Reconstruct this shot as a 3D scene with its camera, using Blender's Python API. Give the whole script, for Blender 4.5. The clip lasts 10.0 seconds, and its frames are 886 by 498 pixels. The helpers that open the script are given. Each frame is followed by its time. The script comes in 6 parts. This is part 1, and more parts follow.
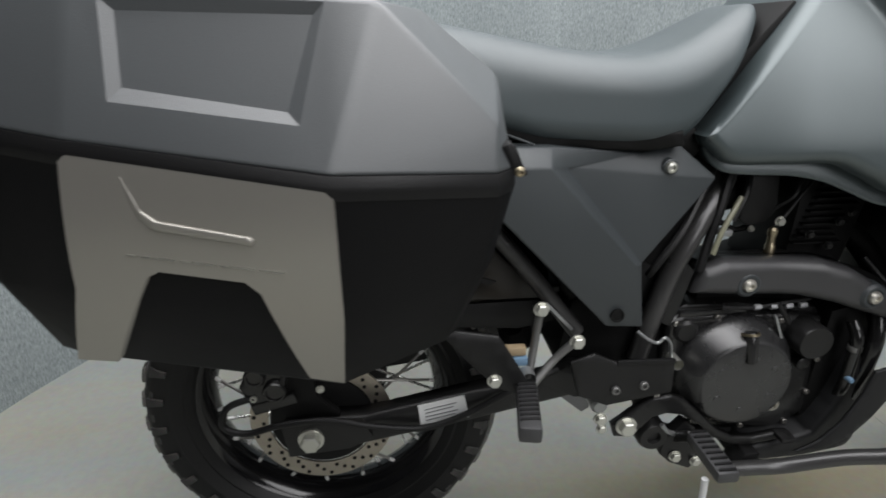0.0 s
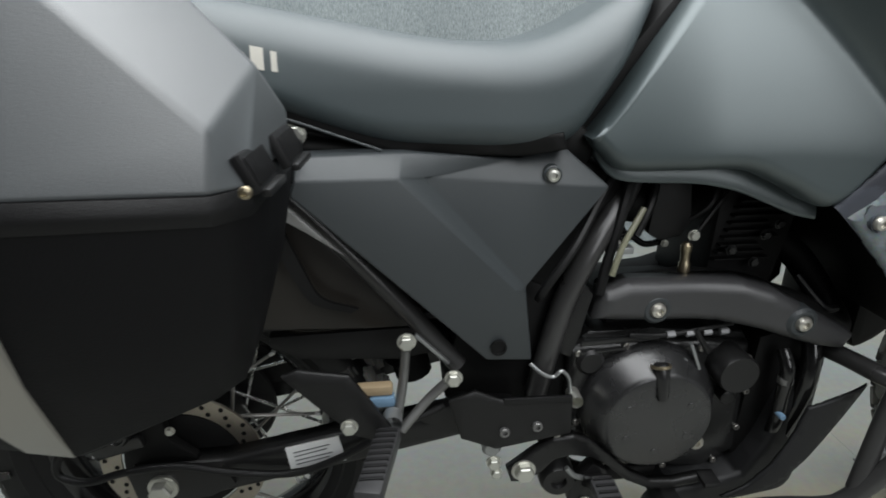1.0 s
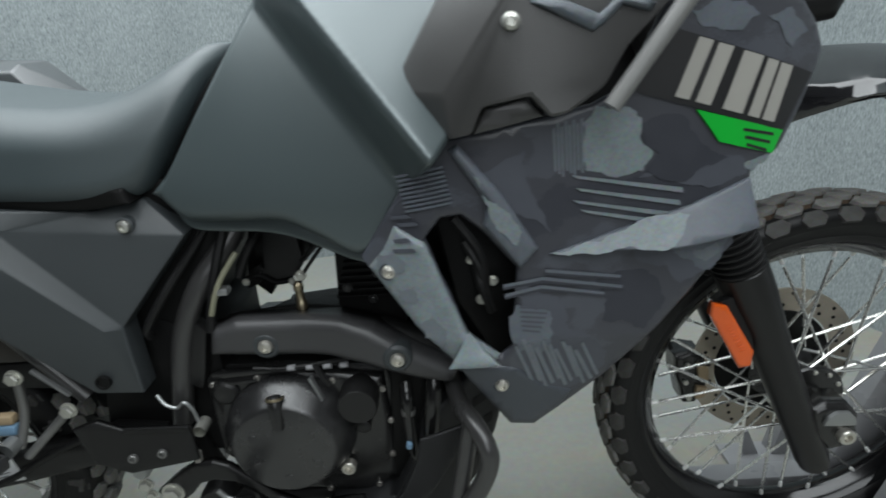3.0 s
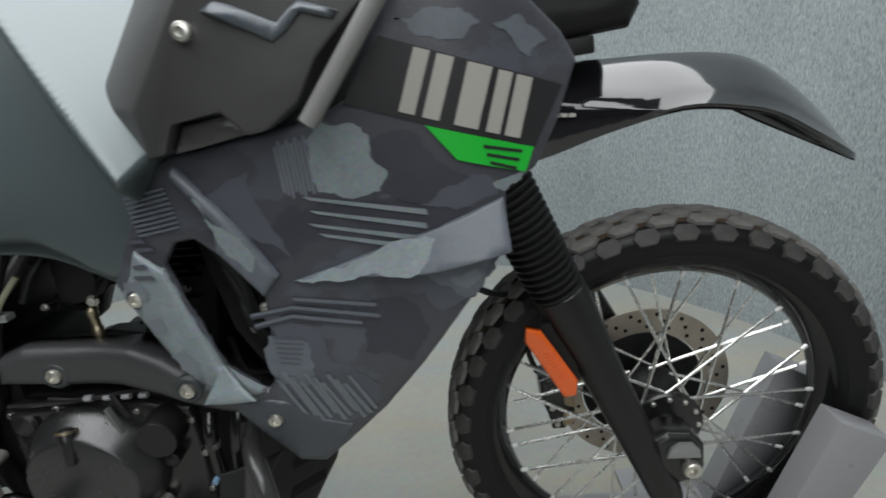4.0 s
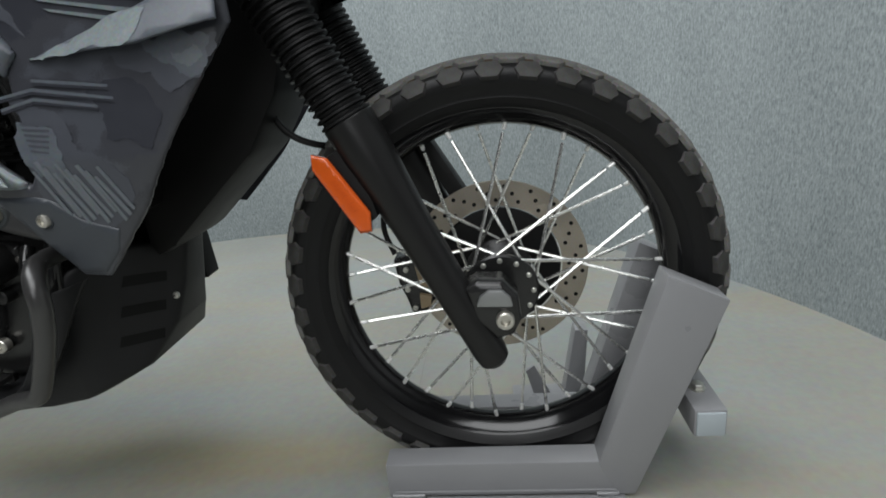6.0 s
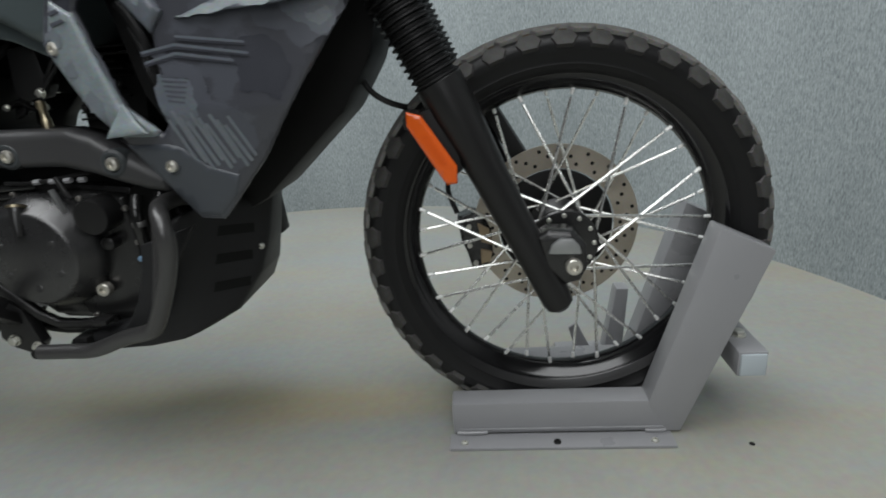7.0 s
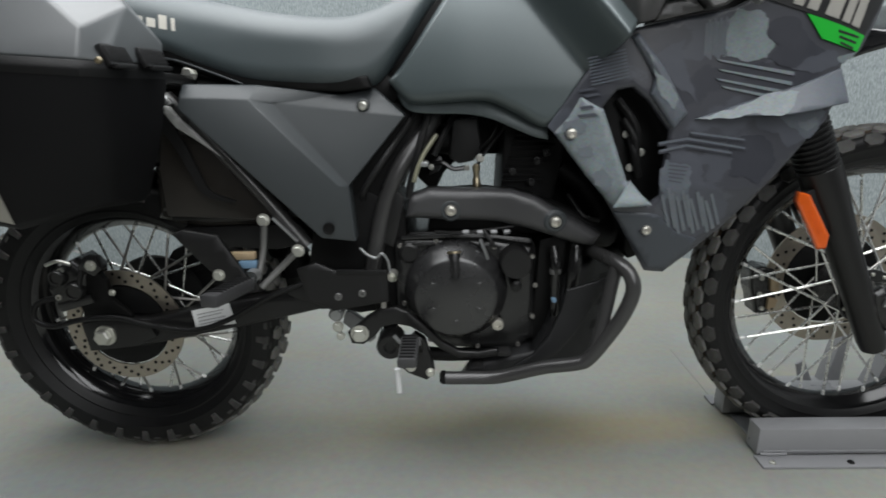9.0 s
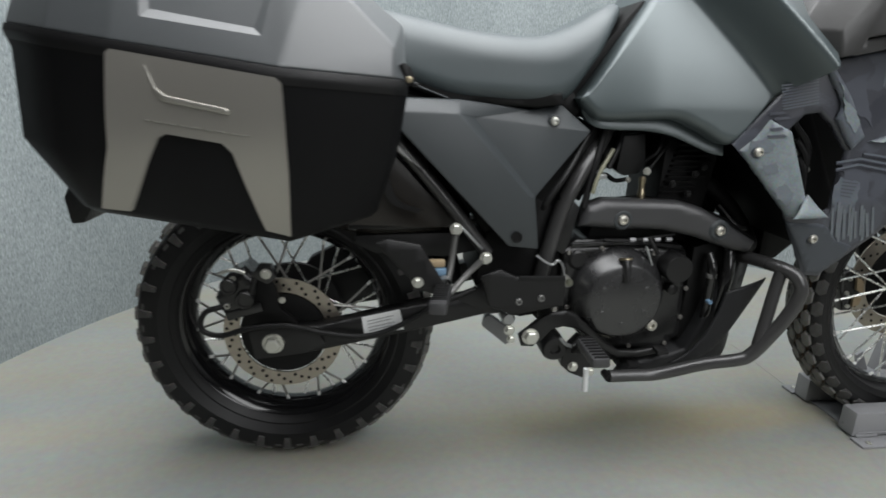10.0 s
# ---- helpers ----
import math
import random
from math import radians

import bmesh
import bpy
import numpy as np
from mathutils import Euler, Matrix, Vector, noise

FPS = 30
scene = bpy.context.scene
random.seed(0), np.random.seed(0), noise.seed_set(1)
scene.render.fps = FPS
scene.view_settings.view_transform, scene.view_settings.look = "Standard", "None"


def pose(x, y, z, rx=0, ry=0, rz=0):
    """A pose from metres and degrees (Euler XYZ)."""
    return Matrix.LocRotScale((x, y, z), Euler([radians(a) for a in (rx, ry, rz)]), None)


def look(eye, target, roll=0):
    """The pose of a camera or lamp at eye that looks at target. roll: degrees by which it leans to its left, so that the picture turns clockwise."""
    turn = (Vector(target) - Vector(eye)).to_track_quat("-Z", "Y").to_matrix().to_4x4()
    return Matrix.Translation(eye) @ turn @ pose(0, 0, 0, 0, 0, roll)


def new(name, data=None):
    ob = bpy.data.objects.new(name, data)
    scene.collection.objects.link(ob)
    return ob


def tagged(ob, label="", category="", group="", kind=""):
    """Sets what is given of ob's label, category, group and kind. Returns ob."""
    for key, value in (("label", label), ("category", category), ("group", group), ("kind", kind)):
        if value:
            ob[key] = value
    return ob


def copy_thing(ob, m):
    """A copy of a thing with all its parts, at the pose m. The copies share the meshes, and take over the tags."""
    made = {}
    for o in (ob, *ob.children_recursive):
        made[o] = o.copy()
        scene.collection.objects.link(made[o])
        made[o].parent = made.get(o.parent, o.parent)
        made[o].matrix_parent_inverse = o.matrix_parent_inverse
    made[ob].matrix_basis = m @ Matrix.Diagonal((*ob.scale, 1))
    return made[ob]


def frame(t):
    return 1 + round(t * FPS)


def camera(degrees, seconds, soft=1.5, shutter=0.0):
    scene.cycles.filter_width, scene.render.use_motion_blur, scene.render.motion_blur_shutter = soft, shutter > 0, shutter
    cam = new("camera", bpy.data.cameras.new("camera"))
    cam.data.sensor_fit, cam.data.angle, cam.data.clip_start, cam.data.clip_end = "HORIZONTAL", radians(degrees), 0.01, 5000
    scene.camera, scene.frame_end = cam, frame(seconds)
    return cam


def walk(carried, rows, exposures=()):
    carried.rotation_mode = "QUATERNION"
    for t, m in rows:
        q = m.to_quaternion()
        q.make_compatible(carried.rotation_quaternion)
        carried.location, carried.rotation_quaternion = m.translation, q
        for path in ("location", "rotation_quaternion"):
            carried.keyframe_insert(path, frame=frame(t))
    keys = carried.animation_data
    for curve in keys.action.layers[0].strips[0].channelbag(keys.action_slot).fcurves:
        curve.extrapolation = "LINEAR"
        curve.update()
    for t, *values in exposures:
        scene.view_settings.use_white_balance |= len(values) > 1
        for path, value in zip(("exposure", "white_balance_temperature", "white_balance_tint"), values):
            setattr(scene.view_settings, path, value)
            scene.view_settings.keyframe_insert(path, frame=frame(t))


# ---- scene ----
cam = camera(78.1, 10.0, soft=1.7, shutter=0.35)
PATH = [
    (0, (0.158, -0.854, 0.924), (0.304, 1.003, 0.195), -0.6),
    (0.5, (0.269, -0.828, 0.922), (0.408, 1.032, 0.2), -0.8),
    (1, (0.358, -0.754, 0.908), (0.489, 1.102, 0.174), -1.2),
    (1.5, (0.471, -0.743, 0.912), (0.554, 1.113, 0.173), -1.9),
    (2, (0.629, -0.784, 0.942), (0.67, 1.071, 0.196), -2.7),
    (2.5, (0.789, -0.818, 0.963), (0.793, 1.038, 0.22), -3.3),
    (3, (0.944, -0.803, 0.959), (0.935, 1.055, 0.22), -3.5),
    (4.5, (1.351, -0.751, 0.92), (1.303, 1.125, 0.23), -4.5),
    (5, (1.484, -0.767, 0.857), (1.366, 1.116, 0.192), -5.0),
    (5.5, (1.546, -0.799, 0.728), (1.357, 1.098, 0.124), -5.4),
    (7, (1.419, -0.934, 0.658), (1.249, 0.948, 0.002), -4.3),
    (7.5, (1.268, -1.004, 0.689), (1.126, 0.89, 0.062), -3.6),
    (8, (1.09, -1.048, 0.744), (0.984, 0.85, 0.12), -2.6),
    (8.5, (0.871, -1.103, 0.787), (0.804, 0.807, 0.197), -1.6),
    (9, (0.682, -1.109, 0.782), (0.656, 0.806, 0.207), -0.9),
    (9.5, (0.47, -1.103, 0.791), (0.534, 0.809, 0.209), -0.1),
    (10, (0.231, -1.134, 0.813), (0.423, 0.771, 0.233), 0.8),
]
walk(cam, [(t, look(eye, target, roll)) for t, eye, target, roll in PATH], exposures=((0, 0.06, 6560, 12), (1, 0.02, 6450, 9), (2.2, -0.06, 6250, 6), (3, -0.09, 6250, 6), (4, -0.05, 6450, 9), (5, -0.01, 6450, 9), (8, -0.03, 6450, 9), (10, 0.22, 6500, 10)))

# ---- light ----
world = bpy.data.worlds.new("world")
scene.world = world
world.use_nodes = True
world.node_tree.nodes["Background"].inputs["Color"].default_value = (0.75, 0.85, 0.9, 1)
world.node_tree.nodes["Background"].inputs["Strength"].default_value = 0.05


def panel_light(eye, target, sx, sy, power, shape="RECTANGLE"):
    data = bpy.data.lights.new("light_panel", "AREA")
    data.shape, data.size, data.size_y, data.energy = shape, sx, sy, power
    data.color = (0.975, 0.988, 1.0)
    ob = new("light_panel", data)
    ob.matrix_world = look(eye, target)
    return ob


# a wide panel overhead, a small one beyond the front wheel, another in front of the stand, and a tall bright one further back in the room
panel_light((0.28, 0.0, 2.45), (0.28, 0.0, 0), 2.5, 2.5, 80, "ELLIPSE")
panel_light((2.22, 0.45, 2.45), (2.22, 0.45, 0), 1.38, 1.5, 23)
panel_light((1.45, -1.9, 2.55), (1.1, -0.6, 0.3), 2.0, 1.5, 40)
panel_light((1.45, -3.9, 1.75), (0.8, 0.0, 0.8), 1.7, 1.5, 25)

# ---- materials ----


def material(name, color, rough=0.5, metal=0.0, vary=0.15, scale=8.0, grain=0.0, grain_scale=400.0, bump=0.0,
             rough_vary=0.08, coat=0.0, spec=0.5, ior=1.5):
    """A surface with broad blotches, fine grain and a fine relief."""
    m = bpy.data.materials.new(name)
    m.use_nodes = True
    nt = m.node_tree
    b = nt.nodes["Principled BSDF"]
    co = nt.nodes.new("ShaderNodeTexCoord")
    big = nt.nodes.new("ShaderNodeTexNoise")
    big.inputs["Scale"].default_value, big.inputs["Detail"].default_value = scale, 5
    fine = nt.nodes.new("ShaderNodeTexNoise")
    fine.inputs["Scale"].default_value, fine.inputs["Detail"].default_value = grain_scale, 2
    for n in (big, fine):
        nt.links.new(co.outputs["Object"], n.inputs["Vector"])
    mix = nt.nodes.new("ShaderNodeMix")
    mix.data_type = "RGBA"
    lo = [max(0.0, c * (1 - vary)) for c in color]
    hi = [min(1.0, c * (1 + vary)) for c in color]
    mix.inputs[6].default_value, mix.inputs[7].default_value = (*lo, 1), (*hi, 1)
    nt.links.new(big.outputs["Fac"], mix.inputs[0])
    out = mix.outputs[2]
    if grain:
        g = nt.nodes.new("ShaderNodeMix")
        g.data_type, g.blend_type = "RGBA", "OVERLAY"
        g.inputs[0].default_value = grain
        nt.links.new(out, g.inputs[6])
        nt.links.new(fine.outputs["Color"], g.inputs[7])
        out = g.outputs[2]
    nt.links.new(out, b.inputs["Base Color"])
    r = nt.nodes.new("ShaderNodeMapRange")
    r.inputs["To Min"].default_value, r.inputs["To Max"].default_value = max(0.02, rough - rough_vary), min(1, rough + rough_vary)
    nt.links.new(big.outputs["Fac"], r.inputs["Value"])
    nt.links.new(r.outputs["Result"], b.inputs["Roughness"])
    b.inputs["Metallic"].default_value = metal
    b.inputs["Specular IOR Level"].default_value = spec
    b.inputs["IOR"].default_value = ior
    b.inputs["Coat Weight"].default_value = coat
    b.inputs["Coat Roughness"].default_value = 0.08
    if bump:
        bp = nt.nodes.new("ShaderNodeBump")
        bp.inputs["Strength"].default_value, bp.inputs["Distance"].default_value = bump, 0.001
        nt.links.new(fine.outputs["Fac"], bp.inputs["Height"])
        nt.links.new(bp.outputs["Normal"], b.inputs["Normal"])
    return m


def camo_material(name):
    """The dark ground of the printed camouflage, in three greys with speckled edges."""
    m = material(name, (0.05, 0.05, 0.06), 0.36, vary=0.1, scale=20, bump=0.05, spec=0.6)
    nt = m.node_tree
    b = nt.nodes["Principled BSDF"]
    co = nt.nodes.new("ShaderNodeTexCoord")

    def noise(scale, detail, vec):
        n = nt.nodes.new("ShaderNodeTexNoise")
        n.inputs["Scale"].default_value, n.inputs["Detail"].default_value = scale, detail
        nt.links.new(vec, n.inputs["Vector"])
        return n
    wob = noise(45, 3, co.outputs["Object"])
    add = nt.nodes.new("ShaderNodeVectorMath")
    add.operation = "MULTIPLY_ADD"
    add.inputs[1].default_value = (0.035, 0.035, 0.035)
    nt.links.new(wob.outputs["Color"], add.inputs[0])
    nt.links.new(co.outputs["Object"], add.inputs[2])
    mp = nt.nodes.new("ShaderNodeMapping")
    mp.inputs["Rotation"].default_value = (0, radians(-25), 0)
    mp.inputs["Scale"].default_value = (0.8, 1, 1.35)
    nt.links.new(add.outputs[0], mp.inputs["Vector"])
    cell = noise(8.5, 1.6, mp.outputs["Vector"])
    speck = noise(420, 1, co.outputs["Object"])
    mix = nt.nodes.new("ShaderNodeMath")
    mix.operation = "MULTIPLY_ADD"
    mix.inputs[1].default_value = 0.09
    nt.links.new(speck.outputs["Fac"], mix.inputs[0])
    nt.links.new(cell.outputs["Fac"], mix.inputs[2])
    ramp = nt.nodes.new("ShaderNodeValToRGB")
    e = ramp.color_ramp.elements
    e[0].position, e[0].color = 0.0, (0.035, 0.037, 0.047, 1)
    e[1].position, e[1].color = 1.0, (0.066, 0.071, 0.086, 1)
    for p, c in ((0.455, (0.035, 0.037, 0.047, 1)), (0.475, (0.048, 0.050, 0.060, 1)), (0.60, (0.048, 0.050, 0.060, 1)), (0.625, (0.066, 0.071, 0.086, 1))):
        n = e.new(p)
        n.color = c
    nt.links.new(mix.outputs[0], ramp.inputs["Fac"])
    nt.links.new(ramp.outputs["Color"], b.inputs["Base Color"])
    return m


def carpet_material():
    """Ribbed grey-blue needle felt."""
    m = bpy.data.materials.new("carpet")
    m.use_nodes = True
    nt = m.node_tree
    b = nt.nodes["Principled BSDF"]
    co = nt.nodes.new("ShaderNodeTexCoord")
    mp = nt.nodes.new("ShaderNodeMapping")
    mp.inputs["Scale"].default_value = (1, 1, 0.34)
    nt.links.new(co.outputs["Object"], mp.inputs["Vector"])
    a = nt.nodes.new("ShaderNodeTexNoise")
    a.inputs["Scale"].default_value, a.inputs["Detail"].default_value, a.inputs["Roughness"].default_value = 210, 4, 0.75
    c = nt.nodes.new("ShaderNodeTexNoise")
    c.inputs["Scale"].default_value, c.inputs["Detail"].default_value = 3, 4
    for n in (a, c):
        nt.links.new(mp.outputs["Vector"], n.inputs["Vector"])
    ramp = nt.nodes.new("ShaderNodeValToRGB")
    e = ramp.color_ramp.elements
    e[0].position, e[0].color = 0.30, (0.138, 0.162, 0.169, 1)
    e[1].position, e[1].color = 0.70, (0.355, 0.392, 0.397, 1)
    nt.links.new(a.outputs["Fac"], ramp.inputs["Fac"])
    mix = nt.nodes.new("ShaderNodeMix")
    mix.data_type, mix.blend_type = "RGBA", "SOFT_LIGHT"
    mix.inputs[0].default_value = 0.35
    nt.links.new(ramp.outputs["Color"], mix.inputs[6])
    nt.links.new(c.outputs["Fac"], mix.inputs[7])
    nt.links.new(mix.outputs[2], b.inputs["Base Color"])
    b.inputs["Roughness"].default_value = 0.95
    bp = nt.nodes.new("ShaderNodeBump")
    bp.inputs["Strength"].default_value, bp.inputs["Distance"].default_value = 0.6, 0.003
    nt.links.new(a.outputs["Fac"], bp.inputs["Height"])
    nt.links.new(bp.outputs["Normal"], b.inputs["Normal"])
    return m


CARPET = carpet_material()
FLOOR = material("painted_floor", (0.288, 0.297, 0.279), 0.52, spec=0.35, vary=0.13, scale=3.5, grain=0.14, grain_scale=60, bump=0.05, rough_vary=0.1)
def warm_floor(m):
    """Large, slightly yellower bands and one lane in the floor colour."""
    nt = m.node_tree
    b = nt.nodes["Principled BSDF"]
    src = b.inputs["Base Color"].links[0].from_socket
    co, mp, n = nt.nodes.new("ShaderNodeTexCoord"), nt.nodes.new("ShaderNodeMapping"), nt.nodes.new("ShaderNodeTexNoise")
    mp.inputs["Scale"].default_value = (0.9, 4.5, 1)
    n.inputs["Scale"].default_value, n.inputs["Detail"].default_value = 1.6, 4
    nt.links.new(co.outputs["Object"], mp.inputs["Vector"])
    nt.links.new(mp.outputs["Vector"], n.inputs["Vector"])
    ramp = nt.nodes.new("ShaderNodeValToRGB")
    e = ramp.color_ramp.elements
    e[0].position, e[0].color = 0.35, (0.96, 1.0, 1.03, 1)
    e[1].position, e[1].color = 0.70, (1.06, 0.98, 0.86, 1)
    nt.links.new(n.outputs["Fac"], ramp.inputs["Fac"])
    mix = nt.nodes.new("ShaderNodeMix")
    mix.data_type, mix.blend_type = "RGBA", "MULTIPLY"
    mix.inputs[0].default_value = 1.0
    nt.links.new(src, mix.inputs[6])
    nt.links.new(ramp.outputs["Color"], mix.inputs[7])
    # a yellower, slightly darker lane under the stand
    def math_node(op, a, k):
        q = nt.nodes.new("ShaderNodeMath")
        q.operation = op
        nt.links.new(a, q.inputs[0])
        if hasattr(k, "node"):
            nt.links.new(k, q.inputs[1])
        else:
            q.inputs[1].default_value = k
        return q.outputs[0]
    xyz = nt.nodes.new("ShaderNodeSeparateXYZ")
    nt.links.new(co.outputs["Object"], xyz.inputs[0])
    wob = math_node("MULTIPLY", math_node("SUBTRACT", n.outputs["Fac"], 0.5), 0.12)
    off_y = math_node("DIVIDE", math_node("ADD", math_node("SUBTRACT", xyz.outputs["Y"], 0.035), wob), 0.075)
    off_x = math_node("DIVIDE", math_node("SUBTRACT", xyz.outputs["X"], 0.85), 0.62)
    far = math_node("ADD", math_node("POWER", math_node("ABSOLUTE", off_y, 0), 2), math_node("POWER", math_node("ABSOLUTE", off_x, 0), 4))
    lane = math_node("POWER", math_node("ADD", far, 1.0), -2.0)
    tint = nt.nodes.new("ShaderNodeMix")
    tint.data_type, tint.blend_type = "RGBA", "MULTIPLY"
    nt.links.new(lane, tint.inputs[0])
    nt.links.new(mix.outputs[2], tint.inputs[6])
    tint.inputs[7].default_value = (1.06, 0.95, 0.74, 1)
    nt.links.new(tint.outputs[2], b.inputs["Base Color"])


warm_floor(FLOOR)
CEILING = material("ceiling_paint", (0.20, 0.20, 0.20), 0.8, vary=0.05, scale=3)
# for the unseen sheet that darkens reflections from below
DARK_OUTER_FLOOR = material("dark_outer_floor", (0.055, 0.056, 0.058), 0.95, vary=0.2, scale=6, grain=0.3, grain_scale=300, bump=0.3)
LIGHT_WALL = material("pale_wall_paint", (0.62, 0.63, 0.63), 0.8, vary=0.05, scale=3)
DARK_WALL = material("dark_wall_paint", (0.05, 0.05, 0.053), 0.8, vary=0.05, scale=3)
RUBBER = material("tyre_rubber", (0.0060, 0.0060, 0.0063), 0.42, spec=0.30, vary=0.35, scale=25, grain=0.2, grain_scale=500, bump=0.25)
TREAD = material("tread_rubber", (0.135, 0.132, 0.125), 0.7, spec=0.3, vary=0.6, scale=35, grain=0.4, grain_scale=300, bump=0.3)
DUST = material("groove_dust", (0.048, 0.030, 0.017), 0.9, vary=0.6, scale=60, grain=0.3, grain_scale=300)
# darker copy of the tread, whose paler tone holds dust and grazing light
SHOULDER = material("shoulder_rubber", (0.048, 0.047, 0.045), 0.6, spec=0.3, vary=0.7, scale=45, grain=0.4, grain_scale=300, bump=0.3)
PLASTIC = material("black_plastic", (0.0070, 0.0070, 0.0073), 0.44, spec=0.32, vary=0.15, scale=12, bump=0.35, grain_scale=900)
SATIN = material("satin_black", (0.0105, 0.0104, 0.0105), 0.35, spec=0.38, vary=0.15, scale=14, bump=0.08, grain_scale=600)
GLOSSY = material("polished_black_tube", (0.009, 0.009, 0.009), 0.16, spec=0.6, vary=0.15, scale=14)
GLOSS = material("gloss_black", (0.008, 0.008, 0.009), 0.06, vary=0.1, scale=6, rough_vary=0.02, coat=1.0)
ENGINE = material("engine_black", (0.0135, 0.0135, 0.0135), 0.25, spec=0.58, vary=0.25, scale=20, bump=0.15, grain_scale=500)
HEAT = material("heat_shield_plastic", (0.04192, 0.04192, 0.04347), 0.40, spec=0.6, vary=0.1, scale=9, bump=0.3, grain_scale=900)
NIPPLE_STEEL = material("bright_nipple_steel", (0.9, 0.9, 0.88), 0.4, metal=0.5, vary=0.05, scale=30)
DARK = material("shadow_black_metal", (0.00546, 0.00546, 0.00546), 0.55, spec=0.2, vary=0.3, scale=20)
SEAT = material("seat_vinyl", (0.046, 0.062, 0.067), 0.50, spec=0.9, vary=0.06, scale=6, bump=0.25, grain_scale=1100)
TANK = material("matt_tank_paint", (0.076, 0.098, 0.102), 0.39, metal=0.36, spec=1.0, ior=1.6, vary=0.04, scale=5, bump=0.04, grain_scale=1500, rough_vary=0.04)
PANEL = material("grey_panel_plastic", (0.041, 0.047, 0.050), 0.42, spec=0.5, vary=0.08, scale=9, bump=0.3, grain_scale=1000)
SKID = material("skid_plate_plastic", (0.0145, 0.0148, 0.0156), 0.45, spec=0.28, vary=0.15, scale=12, bump=0.35, grain_scale=900)
BLADE = material("blue_grey_blade_paint", (0.075, 0.088, 0.100), 0.38, vary=0.2, scale=30, grain=0.2, grain_scale=260)
GUARD = material("brown_grey_plastic", (0.040, 0.0395, 0.039), 0.36, spec=0.7, vary=0.08, scale=9, bump=0.25, grain_scale=1000)
CASE_LID = material("case_lid_plastic", (0.072, 0.079, 0.083), 0.44, spec=0.85, ior=1.6, vary=0.06, scale=6, bump=0.15, grain_scale=900)
CASE_BODY = material("case_body_plastic", (0.0055, 0.0055, 0.0062), 0.55, spec=0.16, vary=0.12, scale=10, bump=0.3, grain_scale=700)
CASE_TRIM = material("champagne_paint", (0.385, 0.370, 0.335), 0.32, metal=0.6, vary=0.05, scale=5, grain=0.08, grain_scale=1500)
CAMO = camo_material("camouflage_print")
ROD_PAINT = material("grey_rod_paint", (0.17, 0.17, 0.165), 0.4, vary=0.1, scale=14, bump=0.05)
SLATE = material("slate_grey_paint", (0.054, 0.061, 0.072), 0.40, vary=0.1, scale=14, bump=0.05)
CAMO_PALE = material("camouflage_pale", (0.180, 0.210, 0.222), 0.42, vary=0.20, scale=60, grain=0.35, grain_scale=260, bump=0.05)
CAMO_SLATE = material("camouflage_slate", (0.105, 0.118, 0.138), 0.40, vary=0.15, scale=50, grain=0.2, grain_scale=260, bump=0.05)
CAMO_SOFT = material("camouflage_soft", (0.140, 0.158, 0.176), 0.40, vary=0.15, scale=50, grain=0.2, grain_scale=260, bump=0.05)
CAMO_MID = material("camouflage_mid", (0.068, 0.073, 0.089), 0.42, vary=0.12, scale=40, bump=0.05)
CAMO_DARK = material("camouflage_dark", (0.034, 0.036, 0.046), 0.42, vary=0.12, scale=40, bump=0.05)
JOINT = material("floor_joint_grey", (0.235, 0.235, 0.222), 0.6)
STEEL = material("zinc_steel", (0.62, 0.62, 0.57), 0.38, metal=0.9, vary=0.15, scale=60)
BRASS = material("yellow_zinc", (0.42, 0.36, 0.25), 0.38, metal=1.0, vary=0.2, scale=60)
CHROME = material("spoke_steel", (0.92, 0.92, 0.89), 0.27, metal=0.95, vary=0.08, scale=30)
DISC = material("brake_disc_steel", (0.42, 0.38, 0.32), 0.36, metal=0.9, vary=0.15, scale=25, grain=0.15, grain_scale=300)
ALU = material("cast_aluminium", (0.36, 0.37, 0.37), 0.42, metal=0.8, vary=0.15, scale=30)
RIM = material("rim_black", (0.0055, 0.0055, 0.006), 0.13, spec=0.6, vary=0.15, scale=20)
DULL_SPOKE = material("dull_spoke_steel", (0.35, 0.34, 0.32), 0.35, metal=0.9, vary=0.1, scale=30)
CHOCK = material("grey_powder_coat", (0.265, 0.267, 0.276), 0.30, vary=0.06, scale=9, bump=0.06, grain_scale=700)
PEG_STEEL = material("dull_grey_steel", (0.20, 0.20, 0.195), 0.42, metal=0.7, vary=0.15, scale=30)
STRAP = material("pale_grey_strap", (0.34, 0.34, 0.33), 0.28, vary=0.3, scale=30)
MUD_FACE = material("brown_mudguard_face", (0.021, 0.0185, 0.016), 0.32, spec=0.35, vary=0.5, scale=14)
CAP = material("pale_plastic_cap", (0.42, 0.47, 0.5), 0.5, vary=0.06, scale=20)
AMBER = material("amber_reflector", (0.72, 0.11, 0.01), 0.22, vary=0.1, scale=60, coat=0.6)
GREEN = material("green_decal", (0.01, 0.42, 0.03), 0.4, vary=0.05, scale=20)
INK = material("black_decal", (0.012, 0.012, 0.013), 0.45, vary=0.1, scale=20)
PALE = material("pale_print", (0.34, 0.33, 0.30), 0.45, vary=0.06, scale=20)
HOSE = material("translucent_hose", (0.20, 0.20, 0.14), 0.3, vary=0.25, scale=40)
PLATE = material("black_steel_plate", (0.0085, 0.0084, 0.0085), 0.45, spec=0.36, vary=0.12, scale=16, bump=0.2, grain_scale=900)
FRAME_PAINT = material("frame_paint", (0.033, 0.0325, 0.0325), 0.30, spec=0.7, vary=0.12, scale=16, bump=0.1, grain_scale=700)
